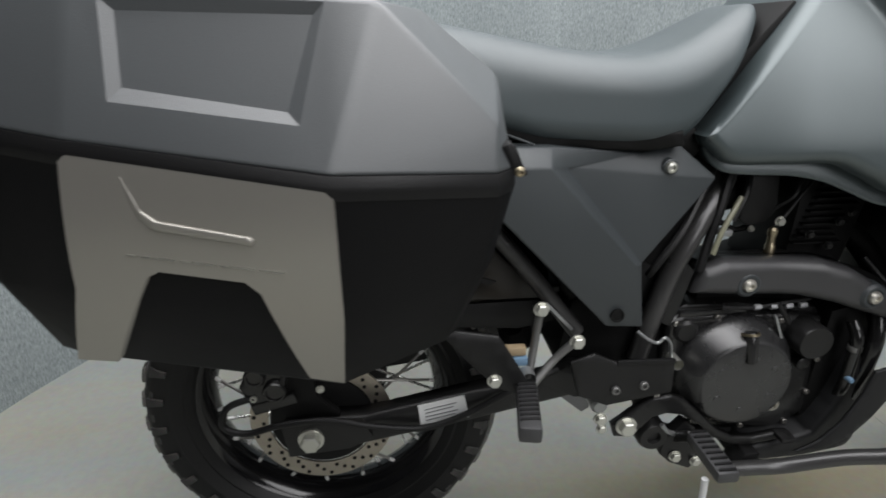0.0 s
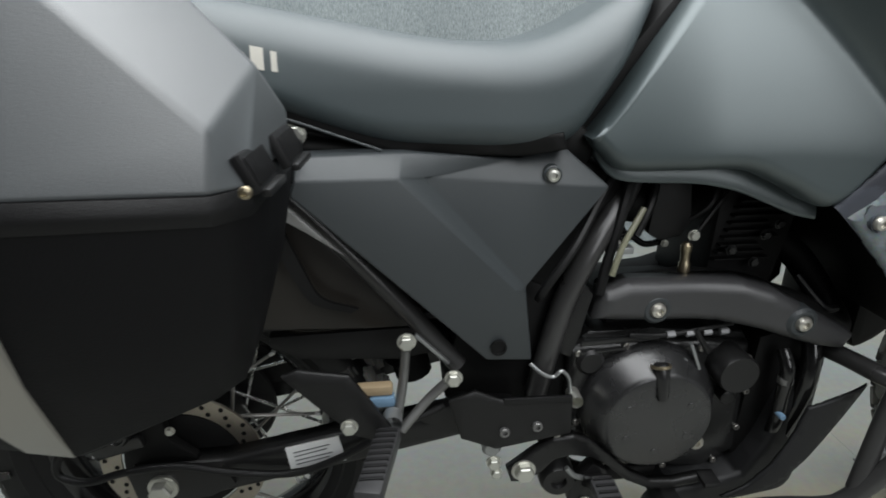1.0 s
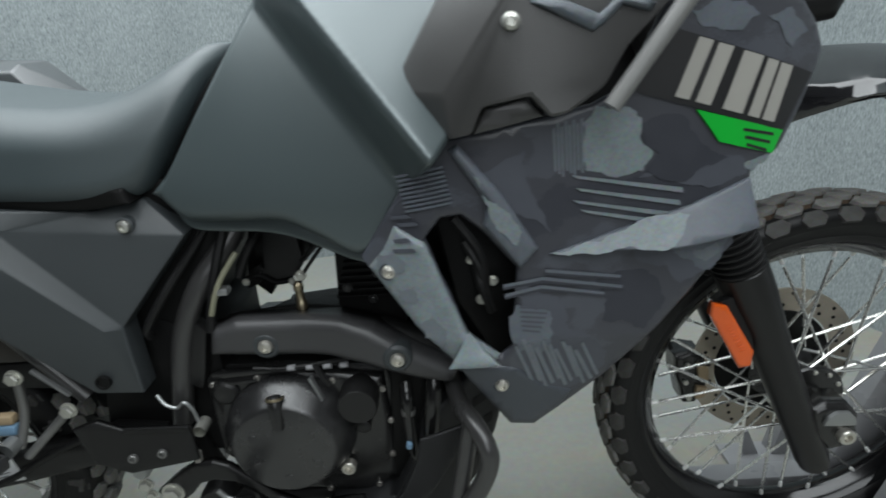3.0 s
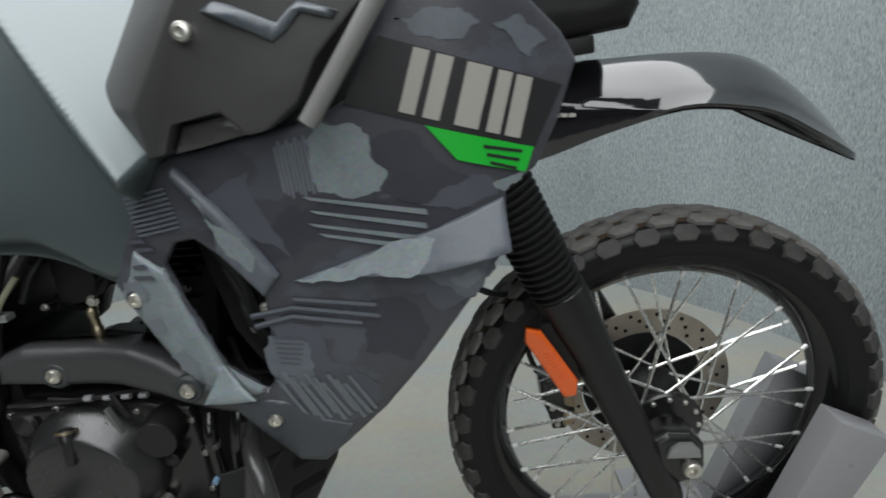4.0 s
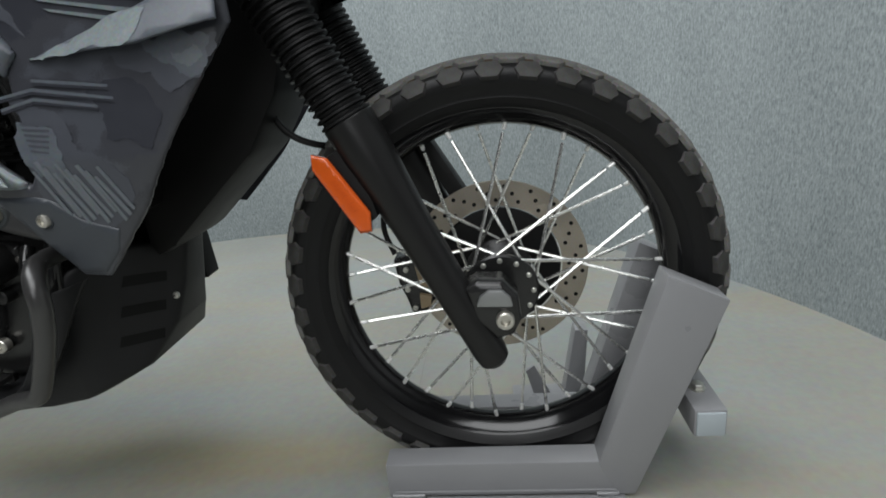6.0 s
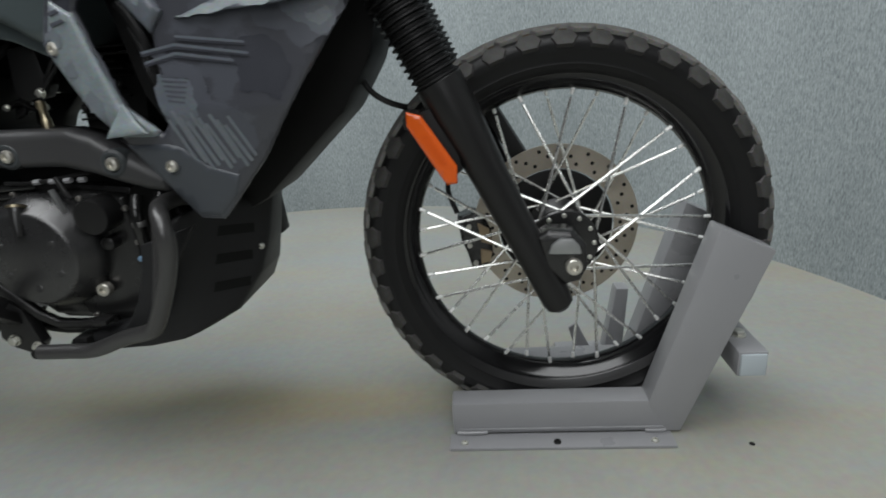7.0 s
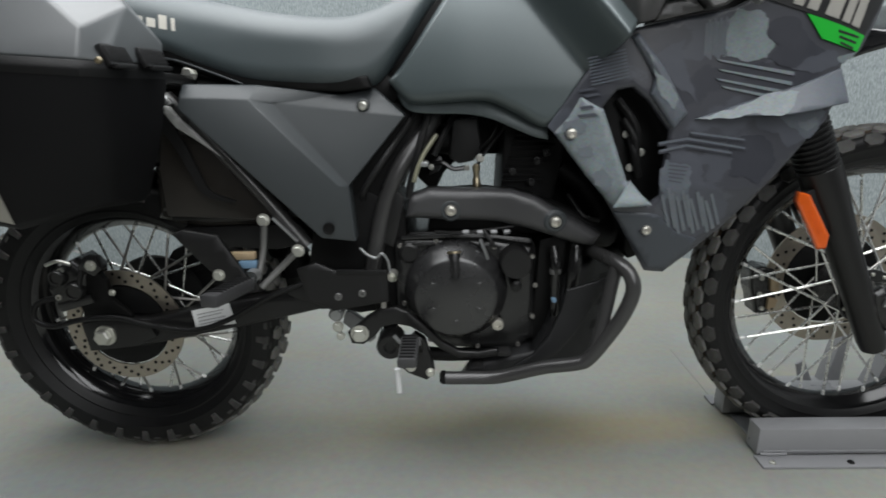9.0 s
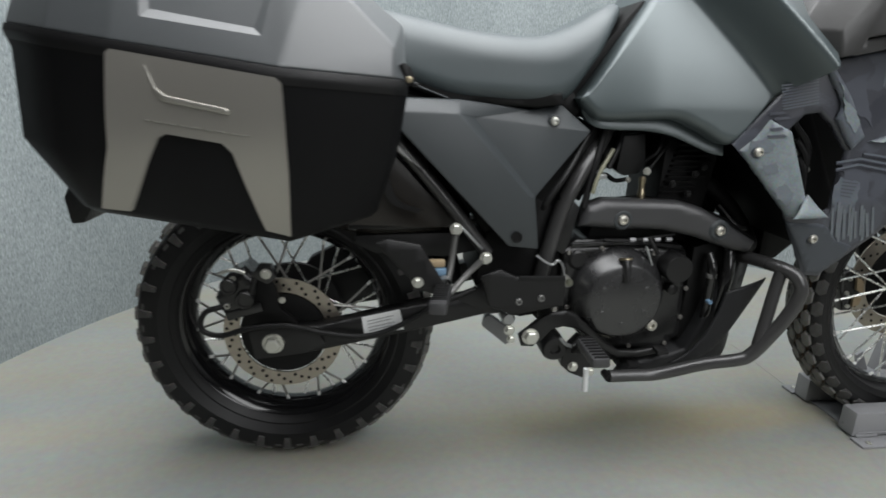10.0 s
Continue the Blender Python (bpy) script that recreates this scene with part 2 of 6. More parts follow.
SEAT_PRINT = material("seat_print", (0.60, 0.58, 0.52), 0.5, vary=0.06, scale=20)
WHITE = material("white_label_paper", (0.72, 0.73, 0.73), 0.5, vary=0.06, scale=30)
BLUE = material("blue_plastic", (0.15, 0.25, 0.36), 0.4, vary=0.1, scale=40)
TAN = material("tan_spring_seat", (0.34, 0.26, 0.16), 0.5, vary=0.15, scale=40)
MUD = material("dark_brown_plastic", (0.018, 0.016, 0.014), 0.2, vary=0.55, scale=7, grain=0.2, grain_scale=120, spec=0.45)
COVER = material("satin_cover", (0.018, 0.018, 0.0185), 0.27, vary=0.1, scale=16, bump=0.2, grain_scale=900, spec=0.85)
BOLT_STEEL = material("stainless_bolt", (0.62, 0.60, 0.54), 0.38, metal=0.85, vary=0.2, scale=80)

# ---- mesh tools ----


def finish(bm, name, mat, angle=38):
    bmesh.ops.recalc_face_normals(bm, faces=bm.faces)
    me = bpy.data.meshes.new(name)
    lay = bm.verts.layers.float_vector.get("shade")
    shade = [tuple(v[lay]) for v in bm.verts] if lay else None
    bm.to_mesh(me)
    bm.free()
    me.materials.append(mat)
    me.shade_smooth()
    if shade:
        me.normals_split_custom_set_from_vertices(shade)
    else:
        me.set_sharp_from_angle(angle=radians(angle))
    return me


def put(name, me, parent=None, at=None, label=""):
    """An object of that mesh, under its thing or part, standing at the world pose `at`."""
    ob = new(name, me)
    if parent:
        ob.parent = parent
        ob.matrix_parent_inverse = WORLD[parent.name].inverted()
    ob.matrix_basis = at or Matrix.Identity(4)
    WORLD[ob.name] = at or Matrix.Identity(4)
    if label:
        tagged(ob, label)
    return ob


WORLD = {}


def part(name, bm, mat, parent, label="", angle=38):
    return put(name, finish(bm, name, mat, angle), parent, None, label)


def thing(name, at, label, category, group=""):
    ob = new(name)
    ob.empty_display_size = 0.05
    ob.matrix_basis = pose(*at)
    WORLD[ob.name] = pose(*at)
    return tagged(ob, label, category, group)


def edge_distance(p, a, b):
    a, b = np.array(a, float), np.array(b, float)
    d = b - a
    t = np.clip(((p - a) @ d) / (d @ d + 1e-12), 0, 1)
    return np.hypot(*(p - (a + t[:, None] * d)).T)


def rounded(pts, rad, fillet, n=5):
    """The outline pts with its corners eased, and the rim roundings that go with it."""
    out, ro = [], []
    m = len(pts)
    for i, p in enumerate(pts):
        p = Vector(p)
        a, b = Vector(pts[i - 1]) - p, Vector(pts[(i + 1) % m]) - p
        u, v = p + a.normalized() * min(fillet, a.length * 0.45), p + b.normalized() * min(fillet, b.length * 0.45)
        for k in range(n + 1):
            t = k / n
            out.append(tuple((1 - t) ** 2 * u + 2 * t * (1 - t) * p + t * t * v))
            ro.append(rad[i] if k == n else rad[i - 1] + (rad[i] - rad[i - 1]) * (k + 0.5) / n)
    return out, ro


def pillow(pts, base, radius=0.008, cell=0.02, back=None, mirror=False, soft=0):
    """A shell over the side outline pts (x, z). base(x, z): how far the face stands out towards -y; radius: the rounding of the rim, one
    number or one for each edge; back: the y of the rear face, a number or a depth function; mirror: the same face on the far side;
    soft: rounds of easing, for shells without any crease."""
    f = base if callable(base) else (lambda x, z: np.full_like(x, base))
    bm = bmesh.new()
    vs = [bm.verts.new((x, 0, z)) for x, z in pts]
    bm.faces.new(vs)
    bm.normal_update()
    xs, zs = [p[0] for p in pts], [p[1] for p in pts]
    for axis, lo, hi in ((0, min(xs), max(xs)), (2, min(zs), max(zs))):
        n = max(1, int((hi - lo) / cell))
        for k in range(1, n):
            co = [0, 0, 0]
            co[axis] = lo + (hi - lo) * k / n
            no = [0, 0, 0]
            no[axis] = 1
            bmesh.ops.bisect_plane(bm, geom=bm.verts[:] + bm.edges[:] + bm.faces[:], dist=1e-6, plane_co=co, plane_no=no)
    rim = [radius] * len(pts) if not hasattr(radius, "__len__") else radius
    area = sum(p[0] * q[1] - q[0] * p[1] for p, q in zip(pts, list(pts[1:]) + [pts[0]]))
    # lines beside each wide rounding, so that it bends evenly
    for i, r in enumerate(rim):
        if r >= 0.0025 and not soft:
            p, q = Vector((pts[i][0], 0, pts[i][1])), Vector((pts[(i + 1) % len(pts)][0], 0, pts[(i + 1) % len(pts)][1]))
            if (q - p).length < 0.018:
                continue
            d = (q - p).normalized()
            inward = Vector((-d.z, 0, d.x)) * (1 if area > 0 else -1)
            for w in (0.06, 0.25, 0.6):
                bmesh.ops.bisect_plane(bm, geom=bm.verts[:] + bm.edges[:] + bm.faces[:], dist=1e-6, plane_co=p + inward * r * w, plane_no=inward)
    bmesh.ops.remove_doubles(bm, verts=bm.verts, dist=0.0007)
    bmesh.ops.triangulate(bm, faces=[q for q in bm.faces if len(q.verts) > 4])
    seen, twice = set(), []
    for fc in bm.faces:
        key = frozenset(fc.verts)
        if key in seen or fc.calc_area() < 1e-10:
            twice.append(fc)
        seen.add(key)
    bmesh.ops.delete(bm, geom=twice, context="FACES")
    bmesh.ops.delete(bm, geom=[e for e in bm.edges if not e.link_faces], context="EDGES")
    bm.verts.index_update()
    P = np.array([(v.co.x, v.co.z) for v in bm.verts])
    one = np.ones(len(P))

    def height(x, z):
        return np.asarray(f(x, z), float) * one
    out = height(P[:, 0], P[:, 1])
    h = 0.001
    slope = np.stack([(height(P[:, 0] + h, P[:, 1]) - height(P[:, 0] - h, P[:, 1])) / (2 * h), (height(P[:, 0], P[:, 1] + h) - height(P[:, 0], P[:, 1] - h)) / (2 * h)], 1)
    drop = np.zeros(len(P))
    bend = np.zeros((len(P), 2))
    for i, r in enumerate(rim):
        if r > 0:
            a2, b2 = np.array(pts[i], float), np.array(pts[(i + 1) % len(pts)], float)
            d = np.minimum(edge_distance(P, a2, b2), r)
            root = np.sqrt(np.maximum(1e-12, r * r - (r - d) ** 2))
            dr = r - root
            e = (b2 - a2) / (np.hypot(*(b2 - a2)) + 1e-12)
            foot = a2 + np.clip((P - a2) @ e, 0, np.hypot(*(b2 - a2)))[:, None] * e
            away = P - foot
            size = np.hypot(*away.T)
            inward = np.where((size > 1e-5)[:, None], away / np.maximum(size, 1e-9)[:, None], np.array((-e[1], e[0])) * (1 if area > 0 else -1))
            more = dr > drop
            drop[more] = dr[more]
            bend[more] = (np.minimum(6.0, (r - d) / root)[:, None] * inward)[more]
    near = np.maximum(out - drop, 0.003) if mirror else out - drop
    border = [e for e in bm.edges if e.is_boundary]
    if soft:
        pairs = np.array([(e.verts[0].index, e.verts[1].index) for e in bm.edges])
        count = np.bincount(pairs.ravel(), minlength=len(P)).astype(float)
        fixed = np.zeros(len(P), bool)
        fixed[[v.index for e in border for v in e.verts]] = True
        for _ in range(soft):
            mean = np.zeros(len(P))
            np.add.at(mean, pairs[:, 0], near[pairs[:, 1]])
            np.add.at(mean, pairs[:, 1], near[pairs[:, 0]])
            near = np.where(fixed, near, 0.4 * near + 0.6 * mean / np.maximum(count, 1))
    lay = None if soft else bm.verts.layers.float_vector.new("shade")
    faces = bm.faces[:]
    verts = bm.verts[:]
    far = {}
    g = slope + bend
    for v in verts:
        i = v.index
        if mirror:
            y = near[i]
        else:
            y = float(back) if back is not None else -(near[i] - 0.003)
        far[v] = bm.verts.new((v.co.x, y, v.co.z))
        v.co.y = -near[i]
        n = Vector((-g[i, 0], -1, -g[i, 1])).normalized()
        if lay:
            v[lay] = n
            far[v][lay] = Vector((n.x, -n.y, n.z)) if mirror else Vector((0, 1, 0))
    for fc in faces:
        bm.faces.new([far[v] for v in reversed(fc.verts)])
    for e in border:
        a, b = e.verts
        bm.faces.new((a, b, far[b], far[a]))
    return bm


def shell(lower, upper, depth, r_low, r_up, across=28, steps=6):
    """A smooth shell on both sides of y = 0, between a lower and an upper side line (x, z), with rounded rims along both."""
    rings = []
    for lo, up in zip(curve_points([(x, 0, z) for x, z in lower], steps), curve_points([(x, 0, z) for x, z in upper], steps)):
        ln = (up - lo).length
        near = []
        for k in range(across + 1):
            t = (1 - math.cos(math.pi * k / across)) / 2
            p = lo.lerp(up, t)
            drop = 0.0
            for d, r in ((t * ln, r_low), ((1 - t) * ln, r_up)):
                r = min(r, ln * 0.6)
                d = min(d, r)
                drop += (r - math.sqrt(max(0.0, r * r - (r - d) ** 2))) ** 3
            near.append((p.x, -max(0.004, float(depth(p.x, p.z)) - drop ** (1 / 3)), p.z))
        rings.append(near + [(x, -y, z) for x, y, z in reversed(near)])
    return loft(rings)


def faceted(verts, faces, depth=None, bevel=0.003, seg=2, plain=""):
    """A shell of flat facets. depth: how far its rim runs back along +y; without it the faces close by themselves. plain: corners whose edges stay unbevelled."""
    bm = bmesh.new()
    V = {k: bm.verts.new(p) for k, p in verts.items()}
    for fc in faces:
        bm.faces.new([V[k] for k in fc.split()])
    if depth:
        rim = [e for e in bm.edges if e.is_boundary]
        far = {}
        for e in rim:
            for v in e.verts:
                if v not in far:
                    far[v] = bm.verts.new((v.co.x, v.co.y + depth, v.co.z))
        for e in rim:
            a, b = e.verts
            bm.faces.new((a, b, far[b], far[a]))
    bmesh.ops.recalc_face_normals(bm, faces=bm.faces)
    keep = {V[k] for k in plain.split()}
    edges = [e for e in bm.edges if len(e.link_faces) == 2 and e.calc_face_angle(0) > 0.12 and not keep & set(e.verts)]
    if bevel:
        bmesh.ops.bevel(bm, geom=edges, offset=bevel, segments=seg, profile=0.5, affect="EDGES", clamp_overlap=True)
    return bm


def box(x0, x1, y0, y1, z0, z1, bevel=0.003, m=None, seg=2):
    bm = bmesh.new()
    bmesh.ops.create_cube(bm, size=1)
    for v in bm.verts:
        v.co = Vector(((x0 + x1) / 2 + v.co.x * (x1 - x0), (y0 + y1) / 2 + v.co.y * (y1 - y0), (z0 + z1) / 2 + v.co.z * (z1 - z0)))
    if bevel:
        bmesh.ops.bevel(bm, geom=bm.edges[:], offset=bevel, segments=seg, profile=0.6, affect="EDGES")
    if m:
        bmesh.ops.transform(bm, matrix=m, verts=bm.verts)
    return bm


def bar(a, b, w, h, bevel=0.003):
    """A straight bar of section w x h from a to b."""
    a, b = Vector(a), Vector(b)
    m = Matrix.Translation((a + b) / 2) @ (b - a).to_track_quat("Z", "Y").to_matrix().to_4x4()
    n = (b - a).length / 2
    return box(-w / 2, w / 2, -h / 2, h / 2, -n, n, bevel, m)


def prism(pts, y0, y1, bevel=0.002):
    """The side outline pts (x, z), from y0 to y1."""
    bm = bmesh.new()
    fc = bm.faces.new([bm.verts.new((x, y0, z)) for x, z in pts])
    r = bmesh.ops.extrude_face_region(bm, geom=[fc])
    for v in r["geom"]:
        if isinstance(v, bmesh.types.BMVert):
            v.co.y = y1
    if bevel:
        bmesh.ops.bevel(bm, geom=bm.edges[:], offset=bevel, segments=2, profile=0.6, affect="EDGES", clamp_overlap=True)
    return bm


def lathe(profile, cx, cz, seg=48, closed=False):
    """Turns (radius, y) points round the axis y through (cx, cz)."""
    bm = bmesh.new()
    rings = []
    for r, y in profile:
        if r < 1e-5:
            rings.append([bm.verts.new((cx, y, cz))])
        else:
            rings.append([bm.verts.new((cx + r * math.cos(k * math.tau / seg), y, cz + r * math.sin(k * math.tau / seg))) for k in range(seg)])
    pairs = list(zip(rings, rings[1:])) + ([(rings[-1], rings[0])] if closed else [])
    for a, b in pairs:
        for k in range(seg):
            n = (k + 1) % seg
            if len(a) == 1 and len(b) == 1:
                continue
            if len(a) == 1:
                bm.faces.new((a[0], b[n], b[k]))
            elif len(b) == 1:
                bm.faces.new((a[k], a[n], b[0]))
            else:
                bm.faces.new((a[k], a[n], b[n], b[k]))
    return bm


def spin_to(bm, a, b):
    """Turns a lathe made round y at (0, 0), from y = 0 onwards, to run from a towards b."""
    d = Vector(b) - Vector(a)
    m = Matrix.Translation(a) @ d.to_track_quat("Y", "Z").to_matrix().to_4x4()
    bmesh.ops.transform(bm, matrix=m, verts=bm.verts)
    return bm


def curve_points(pts, steps):
    P = [Vector(p) for p in pts]
    if len(P) < 3 or steps < 2:
        return P
    Q = [P[0] * 2 - P[1], *P, P[-1] * 2 - P[-2]]
    res = []
    for i in range(1, len(Q) - 2):
        a, b, c, d = Q[i - 1:i + 3]
        for k in range(steps):
            t = k / steps
            res.append(0.5 * ((2 * b) + (c - a) * t + (2 * a - 5 * b + 4 * c - d) * t * t + (3 * b - a - 3 * c + d) * t ** 3))
    return res + [P[-1]]


def tube(pts, r, seg=12, steps=6, wave=0.0, pitch=0.01):
    """A round tube along a smooth line through pts. r: one radius, or one at each end. wave: ribs of that depth every pitch."""
    line = curve_points(pts, steps)
    bm = bmesh.new()
    r0, r1 = r if hasattr(r, "__len__") else (r, r)
    up = Vector((0.13, 0.93, 0.2)).normalized()
    rings, run = [], 0.0
    for i, p in enumerate(line):
        d = (line[min(i + 1, len(line) - 1)] - line[max(i - 1, 0)]).normalized()
        s = d.cross(up).normalized()
        up = s.cross(d).normalized()
        if i:
            run += (p - line[i - 1]).length
        rr = r0 + (r1 - r0) * i / max(1, len(line) - 1) + (wave * math.sin(math.tau * run / pitch) if wave else 0)
        rings.append([bm.verts.new(p + s * rr * math.cos(k * math.tau / seg) + up * rr * math.sin(k * math.tau / seg)) for k in range(seg)])
    for a, b in zip(rings, rings[1:]):
        for k in range(seg):
            n = (k + 1) % seg
            bm.faces.new((a[k], a[n], b[n], b[k]))
    bm.faces.new(rings[0][::-1])
    bm.faces.new(rings[-1])
    return bm


def loft(rings, cap=True):
    bm = bmesh.new()
    V = [[bm.verts.new(p) for p in ring] for ring in rings]
    n = len(V[0])
    for a, b in zip(V, V[1:]):
        for k in range(n):
            bm.faces.new((a[k], a[(k + 1) % n], b[(k + 1) % n], b[k]))
    if cap:
        bm.faces.new(V[0][::-1])
        bm.faces.new(V[-1])
    return bm


def join(*bms):
    out = bms[0]
    for b in bms[1:]:
        me = bpy.data.meshes.new("tmp")
        b.to_mesh(me)
        b.free()
        out.from_mesh(me)
        bpy.data.meshes.remove(me)
    return out


# bolts share their meshes; they face -y and are 1 unit across, scaled in place
BOLTS = {}


def bolt(parent, at, d, mat, kind="button", label="", name="bolt", turn=None):
    key = (kind, mat.name)
    if key not in BOLTS:
        if kind == "hex":
            bm = join(lathe([(0, -0.05), (0.62, -0.05), (0.62, -0.16), (0.5, -0.17), (0, -0.17)], 0, 0, 16),
                      lathe([(0, -0.16), (0.48, -0.16), (0.5, -0.2), (0.5, -0.5), (0.42, -0.56), (0, -0.56)], 0, 0, 6))
        elif kind == "socket":
            bm = lathe([(0.5, 0.1), (0.5, -0.4), (0.44, -0.48), (0.26, -0.48), (0.24, -0.2), (0, -0.2)], 0, 0, 18)
        else:
            bm = lathe([(0.5, 0.1), (0.5, -0.08), (0.42, -0.24), (0.24, -0.3), (0.22, -0.12), (0, -0.12)], 0, 0, 18)
        BOLTS[key] = finish(bm, "bolt", mat, 30)
    m = Matrix.Translation(at) @ (turn or Matrix.Identity(4)) @ Matrix.Diagonal((d, d, d, 1))
    return put(name, BOLTS[key], parent, m, label)


# ---- structure ----
CX, CY, RWALL = 0.74, -0.12, 1.755
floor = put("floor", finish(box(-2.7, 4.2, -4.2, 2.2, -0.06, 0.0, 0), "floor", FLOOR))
tagged(floor, "smooth light grey painted display floor", "floor", kind="structure")
# Unseen dark sheet, added to cut the bounce onto low black parts.
outer = put("floor_outer", finish(box(-2.6, 4.1, -4.1, -1.75, 0.0, 0.006, 0), "floor_outer", DARK_OUTER_FLOOR))
tagged(outer, "unseen dark floor sheet that cuts bounced light", "floor", kind="structure")
bm = bmesh.new()
cols = []
for k in range(73):
    a = radians(2 + 169 * k / 72)
    c, n = math.cos(a), math.sin(a)
    cols.append([bm.verts.new((CX + r * c, CY + r * n, z)) for r, z in ((RWALL, 0), (RWALL, 2.5), (RWALL + 0.06, 2.5), (RWALL + 0.06, 0))])
for p, q in zip(cols, cols[1:]):
    for k in range(4):
        bm.faces.new((p[k], p[(k + 1) % 4], q[(k + 1) % 4], q[k]))
bm.faces.new(cols[0])
bm.faces.new(cols[-1][::-1])
wall = put("wall_round", finish(bm, "wall_round", CARPET))
tagged(wall, "curved wall covered in mottled grey-blue carpet", "wall", kind="structure")
# Unseen closing walls; all but one dark so that reflections stay dark.
for name, e in (("wall_north", (-2.7, 4.2, 2.1, 2.2, 0, 3.0)), ("wall_south", (-2.7, 4.2, -4.2, -4.1, 0, 3.0)), ("wall_west", (-2.7, -2.6, -4.1, 2.1, 0, 3.0)), ("wall_east", (4.1, 4.2, -4.1, 2.1, 0, 3.0))):
    dark = name != "wall_east"
    ob = put(name, finish(box(*e, 0), name, DARK_WALL if dark else LIGHT_WALL))
    tagged(ob, "unseen plain room wall, dark to deepen reflections" if dark else "plain pale painted room wall", "wall", kind="structure")
ceiling = put("ceiling", finish(box(-2.7, 4.2, -4.2, 2.2, 3.0, 3.08, 0), "ceiling", CEILING))
tagged(ceiling, "plain grey ceiling over the display", "ceiling", kind="structure")
for x, y0, y1 in ((1.349, 0.05, 0.40),):
    part("floor_joint", box(x - 0.0007, x + 0.0007, y0, y1, -0.004, 0.0006, 0), JOINT, floor)
for x, y in ((1.851, -0.131),):
    part("floor_screw", spin_to(lathe([(0, 0), (0.005, 0), (0.004, 0.0012), (0, 0.0012)], 0, 0, 10), (x, y, 0), (x, y, 1)), DARK, floor)

# ---- the motorcycle ----
bike = thing("motorcycle", (0.77, 0, 0), "grey camouflage adventure motorcycle standing upright in a wheel chock", "motorcycle")
FX, FZ, RX, RZ = 1.545, 0.348, 0.010, 0.316


def smooth(a, b, x):
    t = np.clip((x - a) / (b - a), 0, 1)
    return t * t * (3 - 2 * t)


def tyre(name, cx, cz, r, w, rim_r, label):
    """Carcass with a rounded crown, ribbed sidewalls and a bead."""
    half = [(rim_r - 0.004, w * 0.30), (rim_r + 0.006, w * 0.36), (rim_r + 0.012, w * 0.40), (rim_r + 0.016, w * 0.395), (rim_r + 0.030, w * 0.47),
            (rim_r + 0.033, w * 0.485), (rim_r + 0.036, w * 0.48), (r - 0.032, w * 0.5), (r - 0.022, w * 0.47), (r - 0.015, w * 0.38), (r - 0.011, w * 0.2)]
    prof = [(a, -b) for a, b in half] + [(r - 0.010, 0)] + [(a, b) for a, b in reversed(half)]
    prof += [(rim_r - 0.008, w * 0.2), (rim_r - 0.008, -w * 0.2)]
    return part(name, lathe(prof, cx, cz, 120, closed=True), RUBBER, bike, label)


def tread_rows(t_ob, cx, cz, rows, count):
    """Blocks on the crown: rows of (y, radius, tilt, length, width, height, stagger)."""
    for y, rad, tilt, ln, wd, ht, stag in rows:
        # six-sided block, its crown domed and its sides flared
        out = [(-0.5, 0.0), (-0.30, -0.5), (0.30, -0.5), (0.5, 0.0), (0.30, 0.5), (-0.30, 0.5)]
        bm = loft([[(x * ln * k, y * wd * k, z) for x, y in out] for k, z in ((1.0, -ht), (0.97, -0.003), (0.90, -0.0008), (0.62, 0.0))])
        me = finish(bm, "tread_block", SHOULDER if abs(tilt) > 50 else TREAD, 30)
        for k in range(count):
            a = (k + stag) * 360 / count
            m = Matrix.Translation((cx, 0, cz)) @ Matrix.Rotation(radians(a), 4, "Y") @ Matrix.Translation((0, y, rad)) @ Matrix.Rotation(radians(tilt), 4, "X")
            put("tread_block", me, t_ob, m)


def sidewall_lugs(t_ob, cx, cz, r, w, rim_r, count):
    """Shoulder lugs running down the sidewalls."""
    lug = box(-0.008, 0.008, -0.004, 0.0025, -0.013, 0.013, 0.0015, seg=1)
    for v in lug.verts:
        v.co.x *= 1.0 + 18 * v.co.z
    lug = finish(lug, "shoulder_lug", SHOULDER, 30)
    for side in (-1, 1):
        for k in range(count):
            m = Matrix.Translation((cx, 0, cz)) @ Matrix.Rotation((k + 0.25 + 0.25 * (side + 1)) * math.tau / count, 4, "Y") @ Matrix.Translation((0, side * w * 0.492, r - 0.036)) @ Matrix.Rotation(radians(180 if side < 0 else 0), 4, "Z")
            put("shoulder_lug", lug, t_ob, m)


